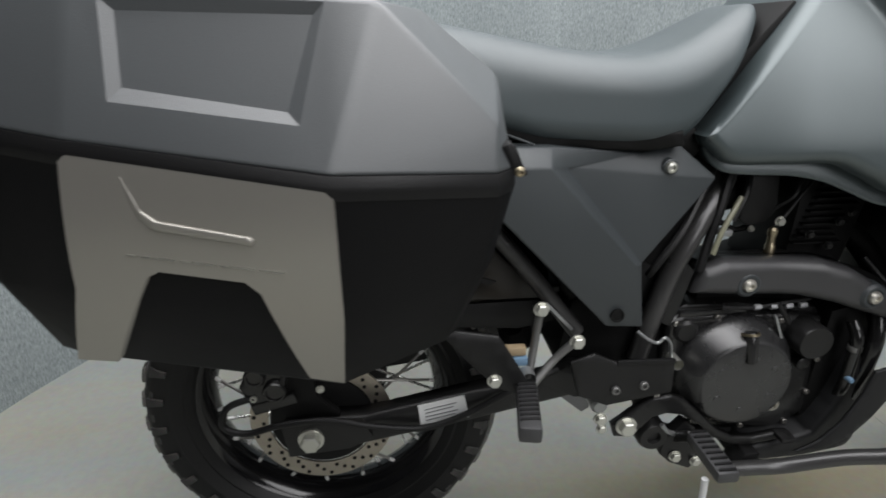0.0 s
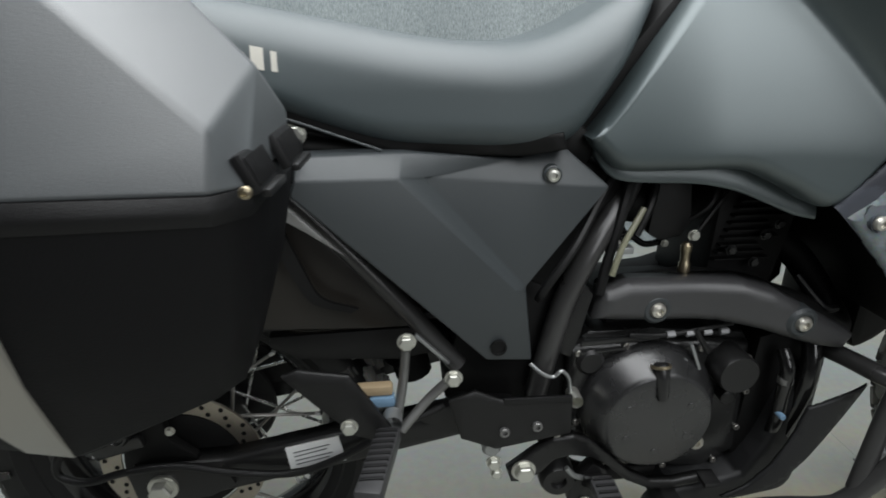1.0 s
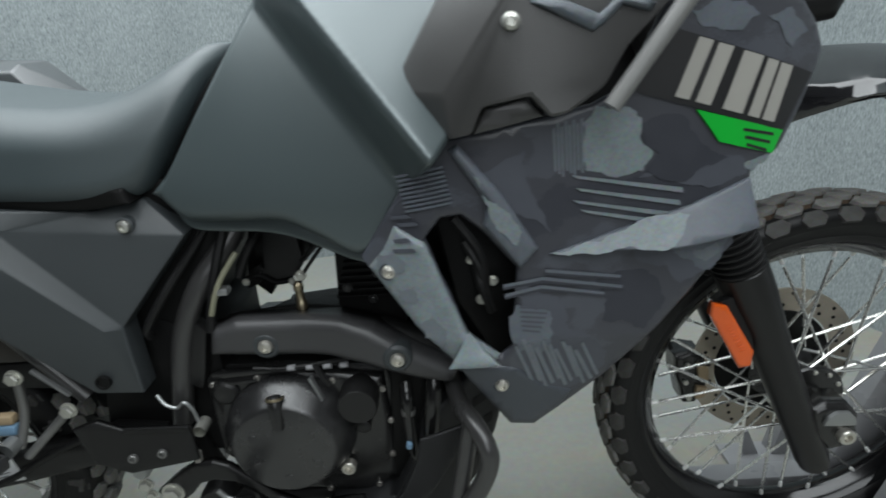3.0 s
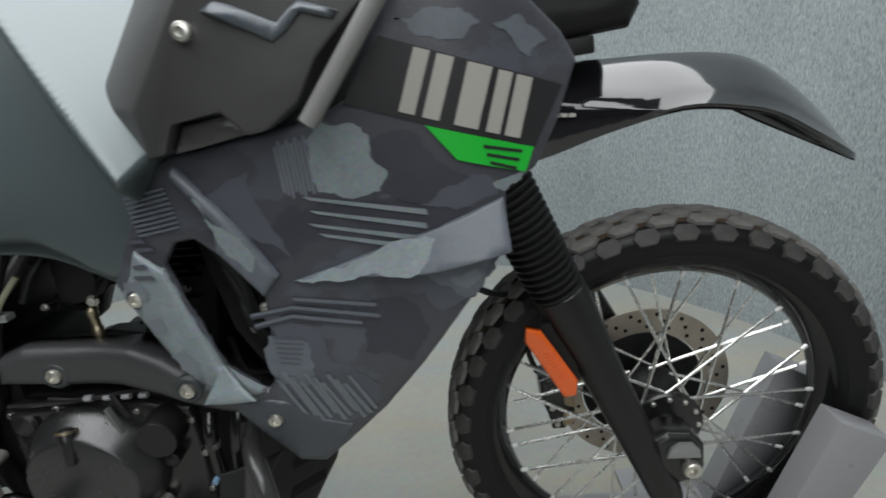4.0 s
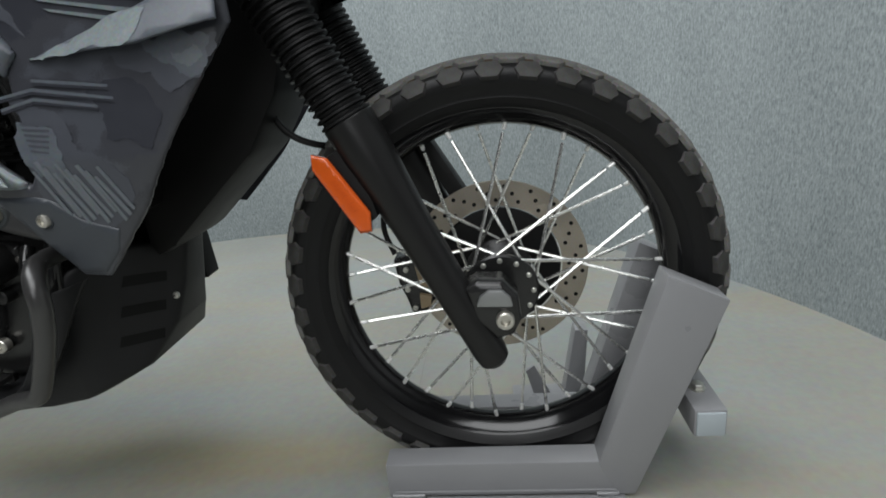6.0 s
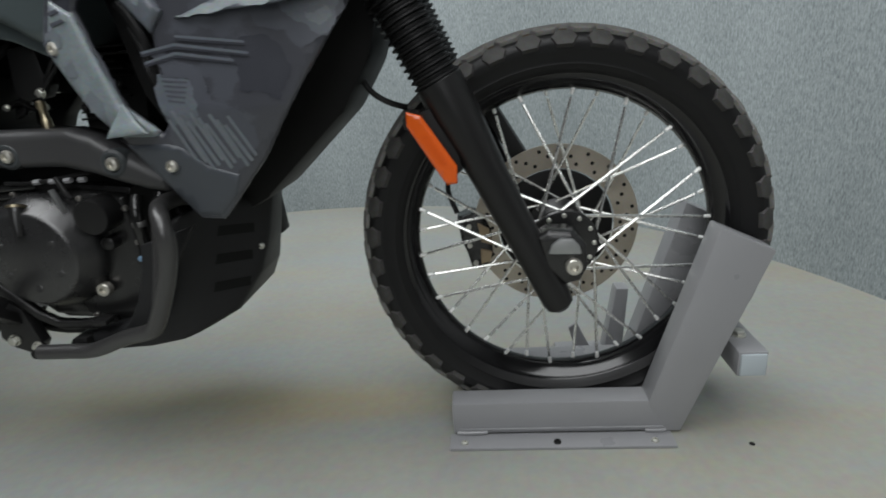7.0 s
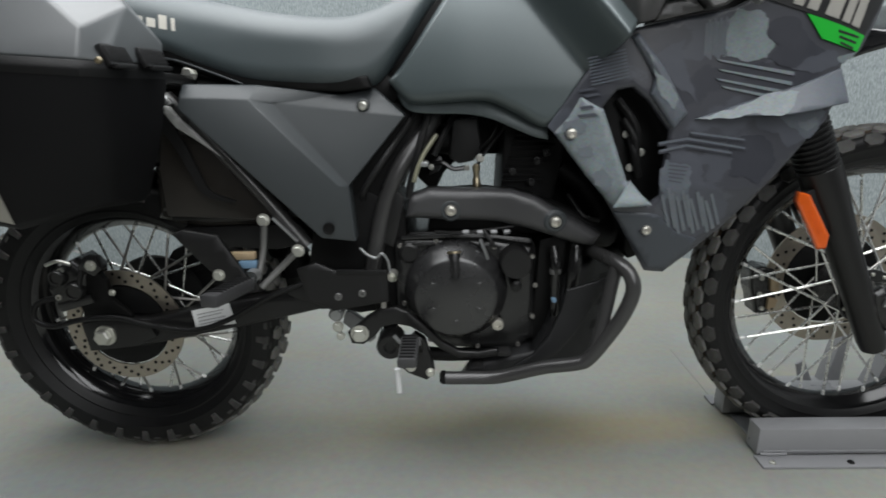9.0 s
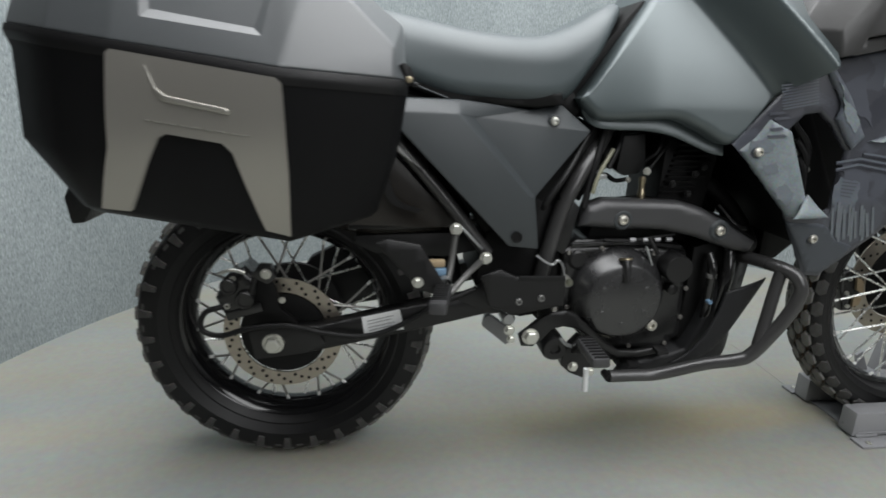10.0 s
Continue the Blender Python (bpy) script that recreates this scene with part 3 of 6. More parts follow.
def wheel(name, cx, cz, rim_r, w, hub_r, spokes, label):
    """Black rim with a dropped well, spool hub and crossed wire spokes."""
    prof = [(rim_r + 0.008, -w), (rim_r + 0.006, -w - 0.003), (rim_r - 0.004, -w + 0.001), (rim_r - 0.010, -w * 0.72), (rim_r - 0.022, -w * 0.4), (rim_r - 0.026, 0)]
    prof += [(a, -b) for a, b in reversed(prof[:-1])]
    inner = [(rim_r + 0.002, w * 0.8), (rim_r - 0.004, w * 0.6), (rim_r - 0.016, w * 0.3), (rim_r - 0.018, 0), (rim_r - 0.016, -w * 0.3), (rim_r - 0.004, -w * 0.6), (rim_r + 0.002, -w * 0.8)]
    rim = part(name, lathe(prof + inner, cx, cz, 120, closed=True), RIM, bike, label)
    h = hub_r
    hp = [(0.016, -0.062), (0.024, -0.062), (0.024, -0.048), (h, -0.046), (h + 0.003, -0.043), (h + 0.003, -0.036), (h * 0.8, -0.033), (0.026, -0.02),
          (0.026, 0.02), (h * 0.8, 0.033), (h + 0.003, 0.036), (h + 0.003, 0.043), (h, 0.046), (0.024, 0.048), (0.024, 0.062), (0.016, 0.062)]
    part("hub", lathe(hp, cx, cz, 48, closed=True), ENGINE, rim, "black cast wheel hub")
    # scalloped flange with holes' studs round the near side
    for k in range(12):
        a = k * math.tau / 12
        put("flange_stud", STUD, rim, Matrix.Translation((cx + (h - 0.006) * math.cos(a), -0.046, cz + (h - 0.006) * math.sin(a))))
    n = spokes
    r_out = rim_r - 0.022
    for side in (-1, 1):
        for k in range(n // 2):
            a0 = radians(25.5) + k * math.tau / (n // 2) + (0.0 if side < 0 else math.tau / n)
            lean = -side * (1.0 if k % 2 else -1.0)
            p0 = Vector((cx + h * 0.95 * math.cos(a0 + lean), side * (0.042 if k % 2 else 0.036), cz + h * 0.95 * math.sin(a0 + lean)))
            p1 = Vector((cx + r_out * math.cos(a0), side * w * 0.22, cz + r_out * math.sin(a0)))
            d = p1 - p0
            m = Matrix.Translation(p0) @ d.to_track_quat("Z", "Y").to_matrix().to_4x4()
            ln = round(d.length, 3)
            # near-side rear spokes get a darker steel: shade put into the colour
            dull = "rear" in name and side < 0
            key = (name, ln, dull)
            if key not in SPOKES:
                bm = spin_to(lathe([(0, 0), (0.0027, 0), (0.0027, ln * 0.93), (0, ln * 0.93)], 0, 0, 8), (0, 0, 0), (0, 0, 1))
                SPOKES[key] = finish(bm, "spoke", DULL_SPOKE if dull else CHROME, 30)
            put("spoke", SPOKES[key], rim, m)
            put("spoke_nipple", NIPPLE, rim, Matrix.Translation(p1 - d.normalized() * 0.012) @ d.to_track_quat("Z", "Y").to_matrix().to_4x4())
    return rim


SPOKES = {}
NIPPLE = finish(spin_to(lathe([(0, 0), (0.0028, 0), (0.0034, 0.003), (0.0036, 0.018), (0, 0.018)], 0, 0, 8), (0, 0, 0), (0, 0, 1)), "spoke_nipple", NIPPLE_STEEL, 30)
STUD = finish(lathe([(0.0042, 0.002), (0.0042, -0.003), (0.003, -0.004), (0, -0.004)], 0, 0, 8), "flange_stud", STEEL)


def brake_disc(parent, cx, cz, y, r, ri, holes, carrier, label):
    part("brake_disc", lathe([(ri, y - 0.002), (r, y - 0.002), (r + 0.0005, y), (r, y + 0.002), (ri, y + 0.002)], cx, cz, 96, closed=True), DISC, parent, label)
    part("disc_carrier", lathe([(0.03, y - 0.004), (carrier, y - 0.004), (ri - 0.004, y - 0.001), (ri - 0.002, y + 0.003), (0.03, y + 0.004)], cx, cz, 48, closed=True), DARK, parent)
    me = finish(lathe([(0, -0.0006), (0.0036, -0.0006), (0.0036, 0.0002)], 0, 0, 8), "disc_hole", DARK)
    for k in range(holes):
        for j, q in enumerate((0.25, 0.52, 0.78)):
            a = (k + j * 0.33) * math.tau / holes
            rr = ri + (r - ri) * q
            put("disc_hole", me, parent, Matrix.Translation((cx + rr * math.cos(a), y - 0.0022, cz + rr * math.sin(a))))


def engine_block():
    """Crankcase, cylinder and covers, all black."""
    crank = prism([(0.575, 0.36), (0.575, 0.50), (0.61, 0.515), (0.70, 0.515), (0.84, 0.50), (0.87, 0.44), (0.86, 0.30), (0.80, 0.26), (0.66, 0.27)], -0.10, 0.11, 0.012)
    e = part("crankcase", crank, ENGINE, bike, "black engine crankcase")
    part("front_case", prism([(0.84, 0.29), (0.85, 0.50), (0.905, 0.515), (0.930, 0.455), (0.950, 0.425), (0.930, 0.36), (0.885, 0.30)], -0.118, 0.11, 0.008), DARK, e, "black front of the engine case")
    cover = pillow([(0.575, 0.36), (0.574, 0.50), (0.60, 0.508), (0.77, 0.500), (0.84, 0.488), (0.852, 0.30), (0.80, 0.268), (0.66, 0.284)], 0.118, 0.012, 0.02, back=-0.09)
    part("side_cover", cover, ENGINE, e, "satin black engine side cover")
    part("clutch_cover", lathe([(0.100, -0.10), (0.099, -0.124), (0.097, -0.132), (0.092, -0.139), (0.078, -0.1615), (0.075, -0.1650), (0.071, -0.1665), (0, -0.167)], 0.692, 0.403, 72), COVER, e, "round satin black clutch cover")
    for k in range(6):
        a = k * math.tau / 6 + 0.52
        part("cover_dimple", lathe([(0, -0.1674), (0.0045, -0.1674), (0.0055, -0.1675), (0.0065, -0.1668)], 0.692 + 0.050 * math.cos(a), 0.403 + 0.050 * math.sin(a), 10), COVER, e)
    part("round_cap", lathe([(0.029, -0.11), (0.029, -0.152), (0.027, -0.156), (0, -0.157)], 0.804, 0.464, 32), SATIN, e, "round black cover cap")
    part("small_boss", lathe([(0.011, -0.11), (0.011, -0.138), (0.008, -0.14), (0, -0.14)], 0.806, 0.415, 16), SATIN, e)
    part("gear_boss", lathe([(0.02, -0.11), (0.02, -0.122), (0.015, -0.126), (0, -0.126)], 0.605, 0.478, 20), SATIN, e)
    part("oil_filler_neck", spin_to(lathe([(0, 0), (0.007, 0), (0.011, 0.03), (0.0115, 0.045), (0.009, 0.05), (0, 0.05)], 0, 0, 18), (0.691, -0.170, 0.444), (0.689, -0.156, 0.492)), ENGINE, e, "black oil filler neck")
    part("neck_ring", spin_to(lathe([(0.0118, 0), (0.0135, 0.001), (0.0135, 0.004), (0.0118, 0.005)], 0, 0, 20, closed=True), (0.6892, -0.1575, 0.4865), (0.6886, -0.152, 0.503)), BRASS, e, "brass coloured ring")
    bolt(e, (0.773, -0.126, 0.334), 0.023, BOLT_STEEL, "socket", "steel oil plug")
    for x, z in ((0.592, 0.375), (0.64, 0.297), (0.735, 0.282), (0.815, 0.285), (0.842, 0.345), (0.845, 0.41), (0.838, 0.468), (0.765, 0.488), (0.655, 0.50), (0.588, 0.492)):
        bolt(e, (x, -0.117, z), 0.0095, DULL_SPOKE, "socket", name="cover_bolt")
    # ribs along the upper edge
    part("cover_rib", bar((0.59, -0.119, 0.508), (0.70, -0.119, 0.512), 0.006, 0.008, 0.002), ENGINE, e)
    part("cover_rib", bar((0.59, -0.121, 0.493), (0.655, -0.121, 0.497), 0.005, 0.006, 0.002), ENGINE, e)
    part("linkage_rod", tube([(0.655, -0.125, 0.520), (0.71, -0.128, 0.519), (0.80, -0.125, 0.530)], 0.0032, 8), SATIN, e, "black linkage rod")
    for x in (0.706, 0.733, 0.758, 0.782):
        part("rod_nut", spin_to(lathe([(0, 0), (0.0046, 0), (0.0046, 0.011), (0, 0.011)], 0, 0, 6), (x, -0.128, 0.5195), (x + 0.02, -0.128, 0.5205)), CHOCK, e)
    part("linkage_arm", tube([(0.745, -0.13, 0.525), (0.757, -0.135, 0.505), (0.765, -0.135, 0.492)], 0.004, 8), SATIN, e)
    part("wire_clip", join(bar((0.738, -0.137, 0.508), (0.753, -0.14, 0.470), 0.009, 0.004, 0.001), bar((0.730, -0.137, 0.486), (0.750, -0.14, 0.468), 0.006, 0.004, 0.001)), ALU, e, "bent grey metal clip")
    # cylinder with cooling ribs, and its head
    # Added dark filler; hides the bright glint on the crankcase top.
    part("crankcase_filler", prism([(0.635, 0.505), (0.645, 0.540), (0.67, 0.550), (0.775, 0.550), (0.785, 0.505)], -0.078, 0.04, 0.006), DARK, e, "black filler above the crankcase")
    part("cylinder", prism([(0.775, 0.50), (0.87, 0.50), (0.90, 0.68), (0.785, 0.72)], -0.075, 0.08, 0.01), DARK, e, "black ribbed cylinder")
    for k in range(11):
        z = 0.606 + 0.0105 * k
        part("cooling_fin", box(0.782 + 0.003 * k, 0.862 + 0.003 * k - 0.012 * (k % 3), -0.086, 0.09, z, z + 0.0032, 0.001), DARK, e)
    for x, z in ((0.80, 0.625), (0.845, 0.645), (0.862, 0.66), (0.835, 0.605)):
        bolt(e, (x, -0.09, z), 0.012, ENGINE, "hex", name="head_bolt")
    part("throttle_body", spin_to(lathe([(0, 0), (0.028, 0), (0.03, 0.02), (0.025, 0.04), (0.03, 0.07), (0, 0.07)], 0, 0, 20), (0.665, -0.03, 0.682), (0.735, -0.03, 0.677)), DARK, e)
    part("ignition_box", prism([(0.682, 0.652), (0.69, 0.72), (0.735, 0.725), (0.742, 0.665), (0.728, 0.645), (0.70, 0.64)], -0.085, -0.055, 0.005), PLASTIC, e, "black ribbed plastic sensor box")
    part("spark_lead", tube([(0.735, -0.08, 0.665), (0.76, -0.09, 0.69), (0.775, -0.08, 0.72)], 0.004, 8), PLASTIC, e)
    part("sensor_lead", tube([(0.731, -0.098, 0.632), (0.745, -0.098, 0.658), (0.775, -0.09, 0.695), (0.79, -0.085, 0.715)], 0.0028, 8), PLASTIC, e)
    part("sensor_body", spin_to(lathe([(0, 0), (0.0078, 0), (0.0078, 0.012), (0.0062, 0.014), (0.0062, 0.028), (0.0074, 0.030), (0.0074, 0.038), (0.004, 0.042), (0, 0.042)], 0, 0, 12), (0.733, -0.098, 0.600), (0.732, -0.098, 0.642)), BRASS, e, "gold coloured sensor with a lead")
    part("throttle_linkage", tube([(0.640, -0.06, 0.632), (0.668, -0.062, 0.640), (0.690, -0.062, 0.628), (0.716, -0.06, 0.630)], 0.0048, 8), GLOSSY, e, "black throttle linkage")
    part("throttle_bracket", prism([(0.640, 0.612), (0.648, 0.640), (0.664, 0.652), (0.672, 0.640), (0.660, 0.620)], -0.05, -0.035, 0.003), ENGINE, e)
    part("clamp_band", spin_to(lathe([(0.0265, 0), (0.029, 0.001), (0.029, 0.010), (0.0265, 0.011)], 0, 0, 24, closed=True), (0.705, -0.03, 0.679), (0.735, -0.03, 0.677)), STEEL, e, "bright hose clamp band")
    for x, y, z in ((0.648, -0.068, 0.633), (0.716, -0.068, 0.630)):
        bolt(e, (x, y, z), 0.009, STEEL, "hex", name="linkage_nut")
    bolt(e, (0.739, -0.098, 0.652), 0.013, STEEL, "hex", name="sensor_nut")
    # Added dark plate; keeps background light out of the engine bay.
    part("engine_block", prism([(0.805, 0.66), (0.805, 0.590), (0.800, 0.552), (0.76, 0.540), (0.66, 0.530), (0.64, 0.44), (0.76, 0.36), (1.02, 0.36), (1.013, 0.455), (0.970, 0.485), (0.995, 0.512), (0.99, 0.62), (0.90, 0.70)], 0.055, 0.10, 0.004), DARK, e, "black backing plate behind the engine")
    return e


def exhaust():
    sh = pillow([(0.600, 0.548), (0.608, 0.589), (0.645, 0.602), (0.795, 0.599), (0.838, 0.587), (0.885, 0.560), (0.955, 0.520), (0.942, 0.496), (0.905, 0.504), (0.865, 0.517),
                 (0.825, 0.530), (0.77, 0.540), (0.69, 0.542)], lambda x, z: 0.137 + 0.026 * smooth(0.72, 0.88, x), 0.017, 0.009, back=-0.10)
    h = part("heat_shield", sh, HEAT, bike, "dark grey moulded exhaust heat shield")
    for x, y, z in ((0.684, -0.136, 0.563), (0.870, -0.163, 0.546)):
        part("bolt_boss", lathe([(0.022, y + 0.02), (0.021, y + 0.002), (0.017, y - 0.002), (0.013, y - 0.002), (0.0125, y), (0, y)], x, z, 24), PANEL, h)
        bolt(h, (x, y - 0.001, z), 0.021, BOLT_STEEL, "button", "stainless steel button bolt")
    part("exhaust_pipe", tube([(0.62, -0.09, 0.57), (0.75, -0.09, 0.58), (0.88, -0.11, 0.55), (0.97, -0.10, 0.50), (0.985, -0.06, 0.52), (0.95, -0.03, 0.58), (0.90, -0.02, 0.62)], 0.021, 14), DARK, bike, "dark exhaust header pipe")
    part("pipe_clamp", tube([(0.955, -0.10, 0.505), (0.965, -0.115, 0.50), (0.972, -0.10, 0.496)], 0.008, 8), STEEL, bike)


def engine_guard():
    pts = [(0.670, -0.182, 0.247), (0.72, -0.182, 0.247), (0.772, -0.187, 0.251), (0.85, -0.212, 0.284), (0.903, -0.234, 0.303), (0.924, -0.241, 0.317), (0.950, -0.249, 0.360), (0.972, -0.256, 0.405), (0.984, -0.260, 0.447), (0.981, -0.256, 0.472), (0.970, -0.238, 0.487), (0.955, -0.205, 0.490), (0.945, -0.15, 0.486), (0.940, -0.10, 0.476)]
    g = part("engine_guard", tube(pts, 0.0125, 16, 6), FRAME_PAINT, bike, "satin black tubular engine crash bar")
    part("guard_strut", tube([(0.966, -0.228, 0.496), (0.958, -0.229, 0.450), (0.947, -0.234, 0.390), (0.935, -0.241, 0.336)], 0.0115, 14, 5), FRAME_PAINT, g)
    part("guard_end", lathe([(0.0, -0.190), (0.008, -0.190), (0.008, -0.165), (0, -0.165)], 0.667, 0.246, 12), DARK, g)
    part("guard_foot", prism([(0.70, 0.232), (0.72, 0.262), (0.745, 0.262), (0.74, 0.232)], -0.168, -0.13, 0.003), SATIN, g)
    return g


def skid_plate():
    def side(x, z):
        return 0.152 - 0.120 * smooth(0.905, 1.05, x)
    s = part("skid_plate", pillow([(0.72, 0.226), (0.84, 0.232), (0.90, 0.243), (0.976, 0.268), (1.012, 0.322), (1.030, 0.380), (1.050, 0.470), (1.012, 0.466), (0.966, 0.468), (0.925, 0.452), (0.895, 0.428), (0.867, 0.335), (0.842, 0.285), (0.74, 0.262)], side, 0.010, 0.012, mirror=True), SKID, bike, "matt black plastic skid plate with slots")
    for k in range(3):
        z = 0.318 + 0.046 * k
        x = 0.955 + 0.008 * k
        part("slot", pillow([(x, z - 0.002), (x + 0.042, z - 0.012), (x + 0.044, z + 0.004), (x + 0.004, z + 0.014)], lambda u, v: side(u, v) + 0.0012, 0.0, 0.008), DARK, s)
    part("side_wall", pillow([(0.80, 0.266), (0.850, 0.276), (0.882, 0.298), (0.910, 0.335), (0.946, 0.396), (0.979, 0.450), (0.948, 0.440), (0.892, 0.424), (0.884, 0.385), (0.862, 0.330), (0.835, 0.292)], lambda u, v: 0.184 - 0.9 * np.maximum(0, 0.90 - u) ** 2 - 1.5 * np.maximum(0, u - 0.90) ** 2, 0.003, 0.010), SKID, s, "black plastic side wall of the skid plate")
    bolt(s, (1.018, -0.046, 0.37), 0.012, STEEL, "button")


def frame_and_tail():
    f = part("frame", tube([(0.67, -0.062, 0.75), (0.642, -0.086, 0.705), (0.598, -0.112, 0.648), (0.565, -0.118, 0.58), (0.545, -0.118, 0.50), (0.53, -0.118, 0.43)], 0.0155, 14), FRAME_PAINT, bike, "black steel frame tube")
    part("frame_tube", tube([(0.66, 0.085, 0.74), (0.595, 0.115, 0.645), (0.545, 0.118, 0.50), (0.53, 0.118, 0.43)], 0.0155, 10), SATIN, f)
    # Added dark plate; blackens a gap that showed bright background.
    part("gap_plate", prism([(0.640, 0.735), (0.79, 0.735), (0.79, 0.645), (0.711, 0.645), (0.672, 0.61), (0.650, 0.565), (0.615, 0.60)], 0.02, 0.06, 0.006), DARK, f, "black plate closing the gap behind the frame tube")
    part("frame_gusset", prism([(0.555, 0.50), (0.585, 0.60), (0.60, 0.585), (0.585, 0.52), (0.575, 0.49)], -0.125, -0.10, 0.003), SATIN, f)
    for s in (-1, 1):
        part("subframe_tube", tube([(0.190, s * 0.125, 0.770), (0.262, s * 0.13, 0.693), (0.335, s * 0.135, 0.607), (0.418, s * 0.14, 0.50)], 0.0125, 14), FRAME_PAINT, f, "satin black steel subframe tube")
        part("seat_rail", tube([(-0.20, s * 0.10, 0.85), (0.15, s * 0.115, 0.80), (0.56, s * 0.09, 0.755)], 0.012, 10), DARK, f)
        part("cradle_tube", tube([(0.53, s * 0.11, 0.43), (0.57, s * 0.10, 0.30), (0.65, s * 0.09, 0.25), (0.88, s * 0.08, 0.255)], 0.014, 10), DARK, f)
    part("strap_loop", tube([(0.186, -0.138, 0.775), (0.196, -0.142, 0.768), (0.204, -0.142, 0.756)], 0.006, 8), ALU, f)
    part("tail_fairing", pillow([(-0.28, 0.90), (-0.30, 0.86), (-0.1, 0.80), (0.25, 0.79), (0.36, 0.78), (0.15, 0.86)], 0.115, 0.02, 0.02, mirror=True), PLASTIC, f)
    # Added dark filler, so the space behind the side panel stays black.
    part("panel_filler", pillow([(0.28, 0.72), (0.36, 0.775), (0.57, 0.765), (0.64, 0.735), (0.625, 0.68), (0.575, 0.60), (0.55, 0.50), (0.44, 0.50)], 0.095, 0.01, 0.03, mirror=True), DARK, f, "black filler behind the side panel")
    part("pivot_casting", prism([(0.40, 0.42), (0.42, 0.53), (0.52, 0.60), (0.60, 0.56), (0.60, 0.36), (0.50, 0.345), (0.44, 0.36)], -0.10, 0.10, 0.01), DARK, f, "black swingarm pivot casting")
    # Added dark filler for the bright gap beside the mudguard.
    part("tail_filler", pillow([(0.0, 0.66), (0.0, 0.81), (0.20, 0.81), (0.27, 0.755), (0.24, 0.70), (0.12, 0.64)], 0.088, 0.01, 0.03, mirror=True), DARK, f, "black filler inside the tail")
    # mudguard ahead of the wheel, and the shock behind it
    mg = part("inner_mudguard", pillow([(0.10, 0.53), (0.11, 0.66), (0.15, 0.76), (0.26, 0.74), (0.40, 0.555), (0.40, 0.52), (0.20, 0.515)], lambda x, z: 0.098 - 1.1 * (x - 0.24) ** 2, 0.045, 0.012, mirror=True), MUD, f, "dark brown inner mudguard")
    band = curve_points([(0.166, -0.128, 0.755), (0.184, -0.130, 0.722), (0.206, -0.131, 0.684), (0.224, -0.131, 0.638), (0.243, -0.130, 0.600), (0.288, -0.128, 0.582)], 5)
    part("strap", loft([[p + Vector((s * 0.011 * c, 0.003 * e, s * 0.006 * c)) for s, e in ((-1, -1), (1, -1), (1, 1), (-1, 1))] for p, c in ((p, 1.0 - 0.6 * i / len(band)) for i, p in enumerate(band))]), PLASTIC, mg, "flat black rubber strap")
    part("mudguard_strap", pillow([(0.190, 0.757), (0.209, 0.754), (0.222, 0.735), (0.246, 0.711), (0.290, 0.664), (0.242, 0.700), (0.213, 0.719), (0.201, 0.737)], 0.158, 0.003, 0.012), STRAP, mg, "pale grey plastic strip")
    part("mudguard_face", prism([(0.165, 0.715), (0.213, 0.701), (0.245, 0.684), (0.306, 0.615), (0.385, 0.545), (0.300, 0.545), (0.150, 0.552), (0.150, 0.640)], -0.113, -0.09, 0.006), MUD_FACE, mg, "brown moulded face")
    part("mudguard_edge", bar((0.15, -0.094, 0.545), (0.40, -0.094, 0.552), 0.006, 0.010, 0.002), PLASTIC, mg)
    part("mudguard_flap", prism([(0.16, 0.505), (0.16, 0.525), (0.39, 0.53), (0.42, 0.49), (0.34, 0.475), (0.20, 0.485)], -0.085, 0.08, 0.01), PLASTIC, mg)
    part("rear_mudguard", prism([(-0.375, 0.60), (-0.37, 0.548), (-0.345, 0.55), (-0.30, 0.62), (-0.22, 0.80), (-0.27, 0.80)], -0.07, 0.07, 0.008), PLASTIC, f, "black rear mudguard tip")
    sp = part("shock_absorber", tube([(0.36, 0.0, 0.40), (0.33, 0.0, 0.52), (0.31, 0.0, 0.60)], 0.03, 14), DARK, f)
    part("shock_collar", lathe([(0.02, -0.06), (0.02, -0.02), (0, -0.02), (0, -0.06)], 0.335, 0.47, 16), DARK, sp, "dark shock collar")
    part("shock_reservoir", box(0.302, 0.334, -0.183, -0.168, 0.4705, 0.4850, 0.004), BLUE, sp, "pale blue shock adjuster")
    part("shock_collar_band", box(0.286, 0.332, -0.180, -0.165, 0.4860, 0.5000, 0.004), TAN, sp, "tan shock collar band")
    part("linkage_plate", prism([(0.440, 0.276), (0.446, 0.300), (0.458, 0.304), (0.512, 0.262), (0.512, 0.236), (0.497, 0.226)], 0.01, 0.03, 0.004), CHOCK, f, "pale grey cast suspension linkage")
    return f


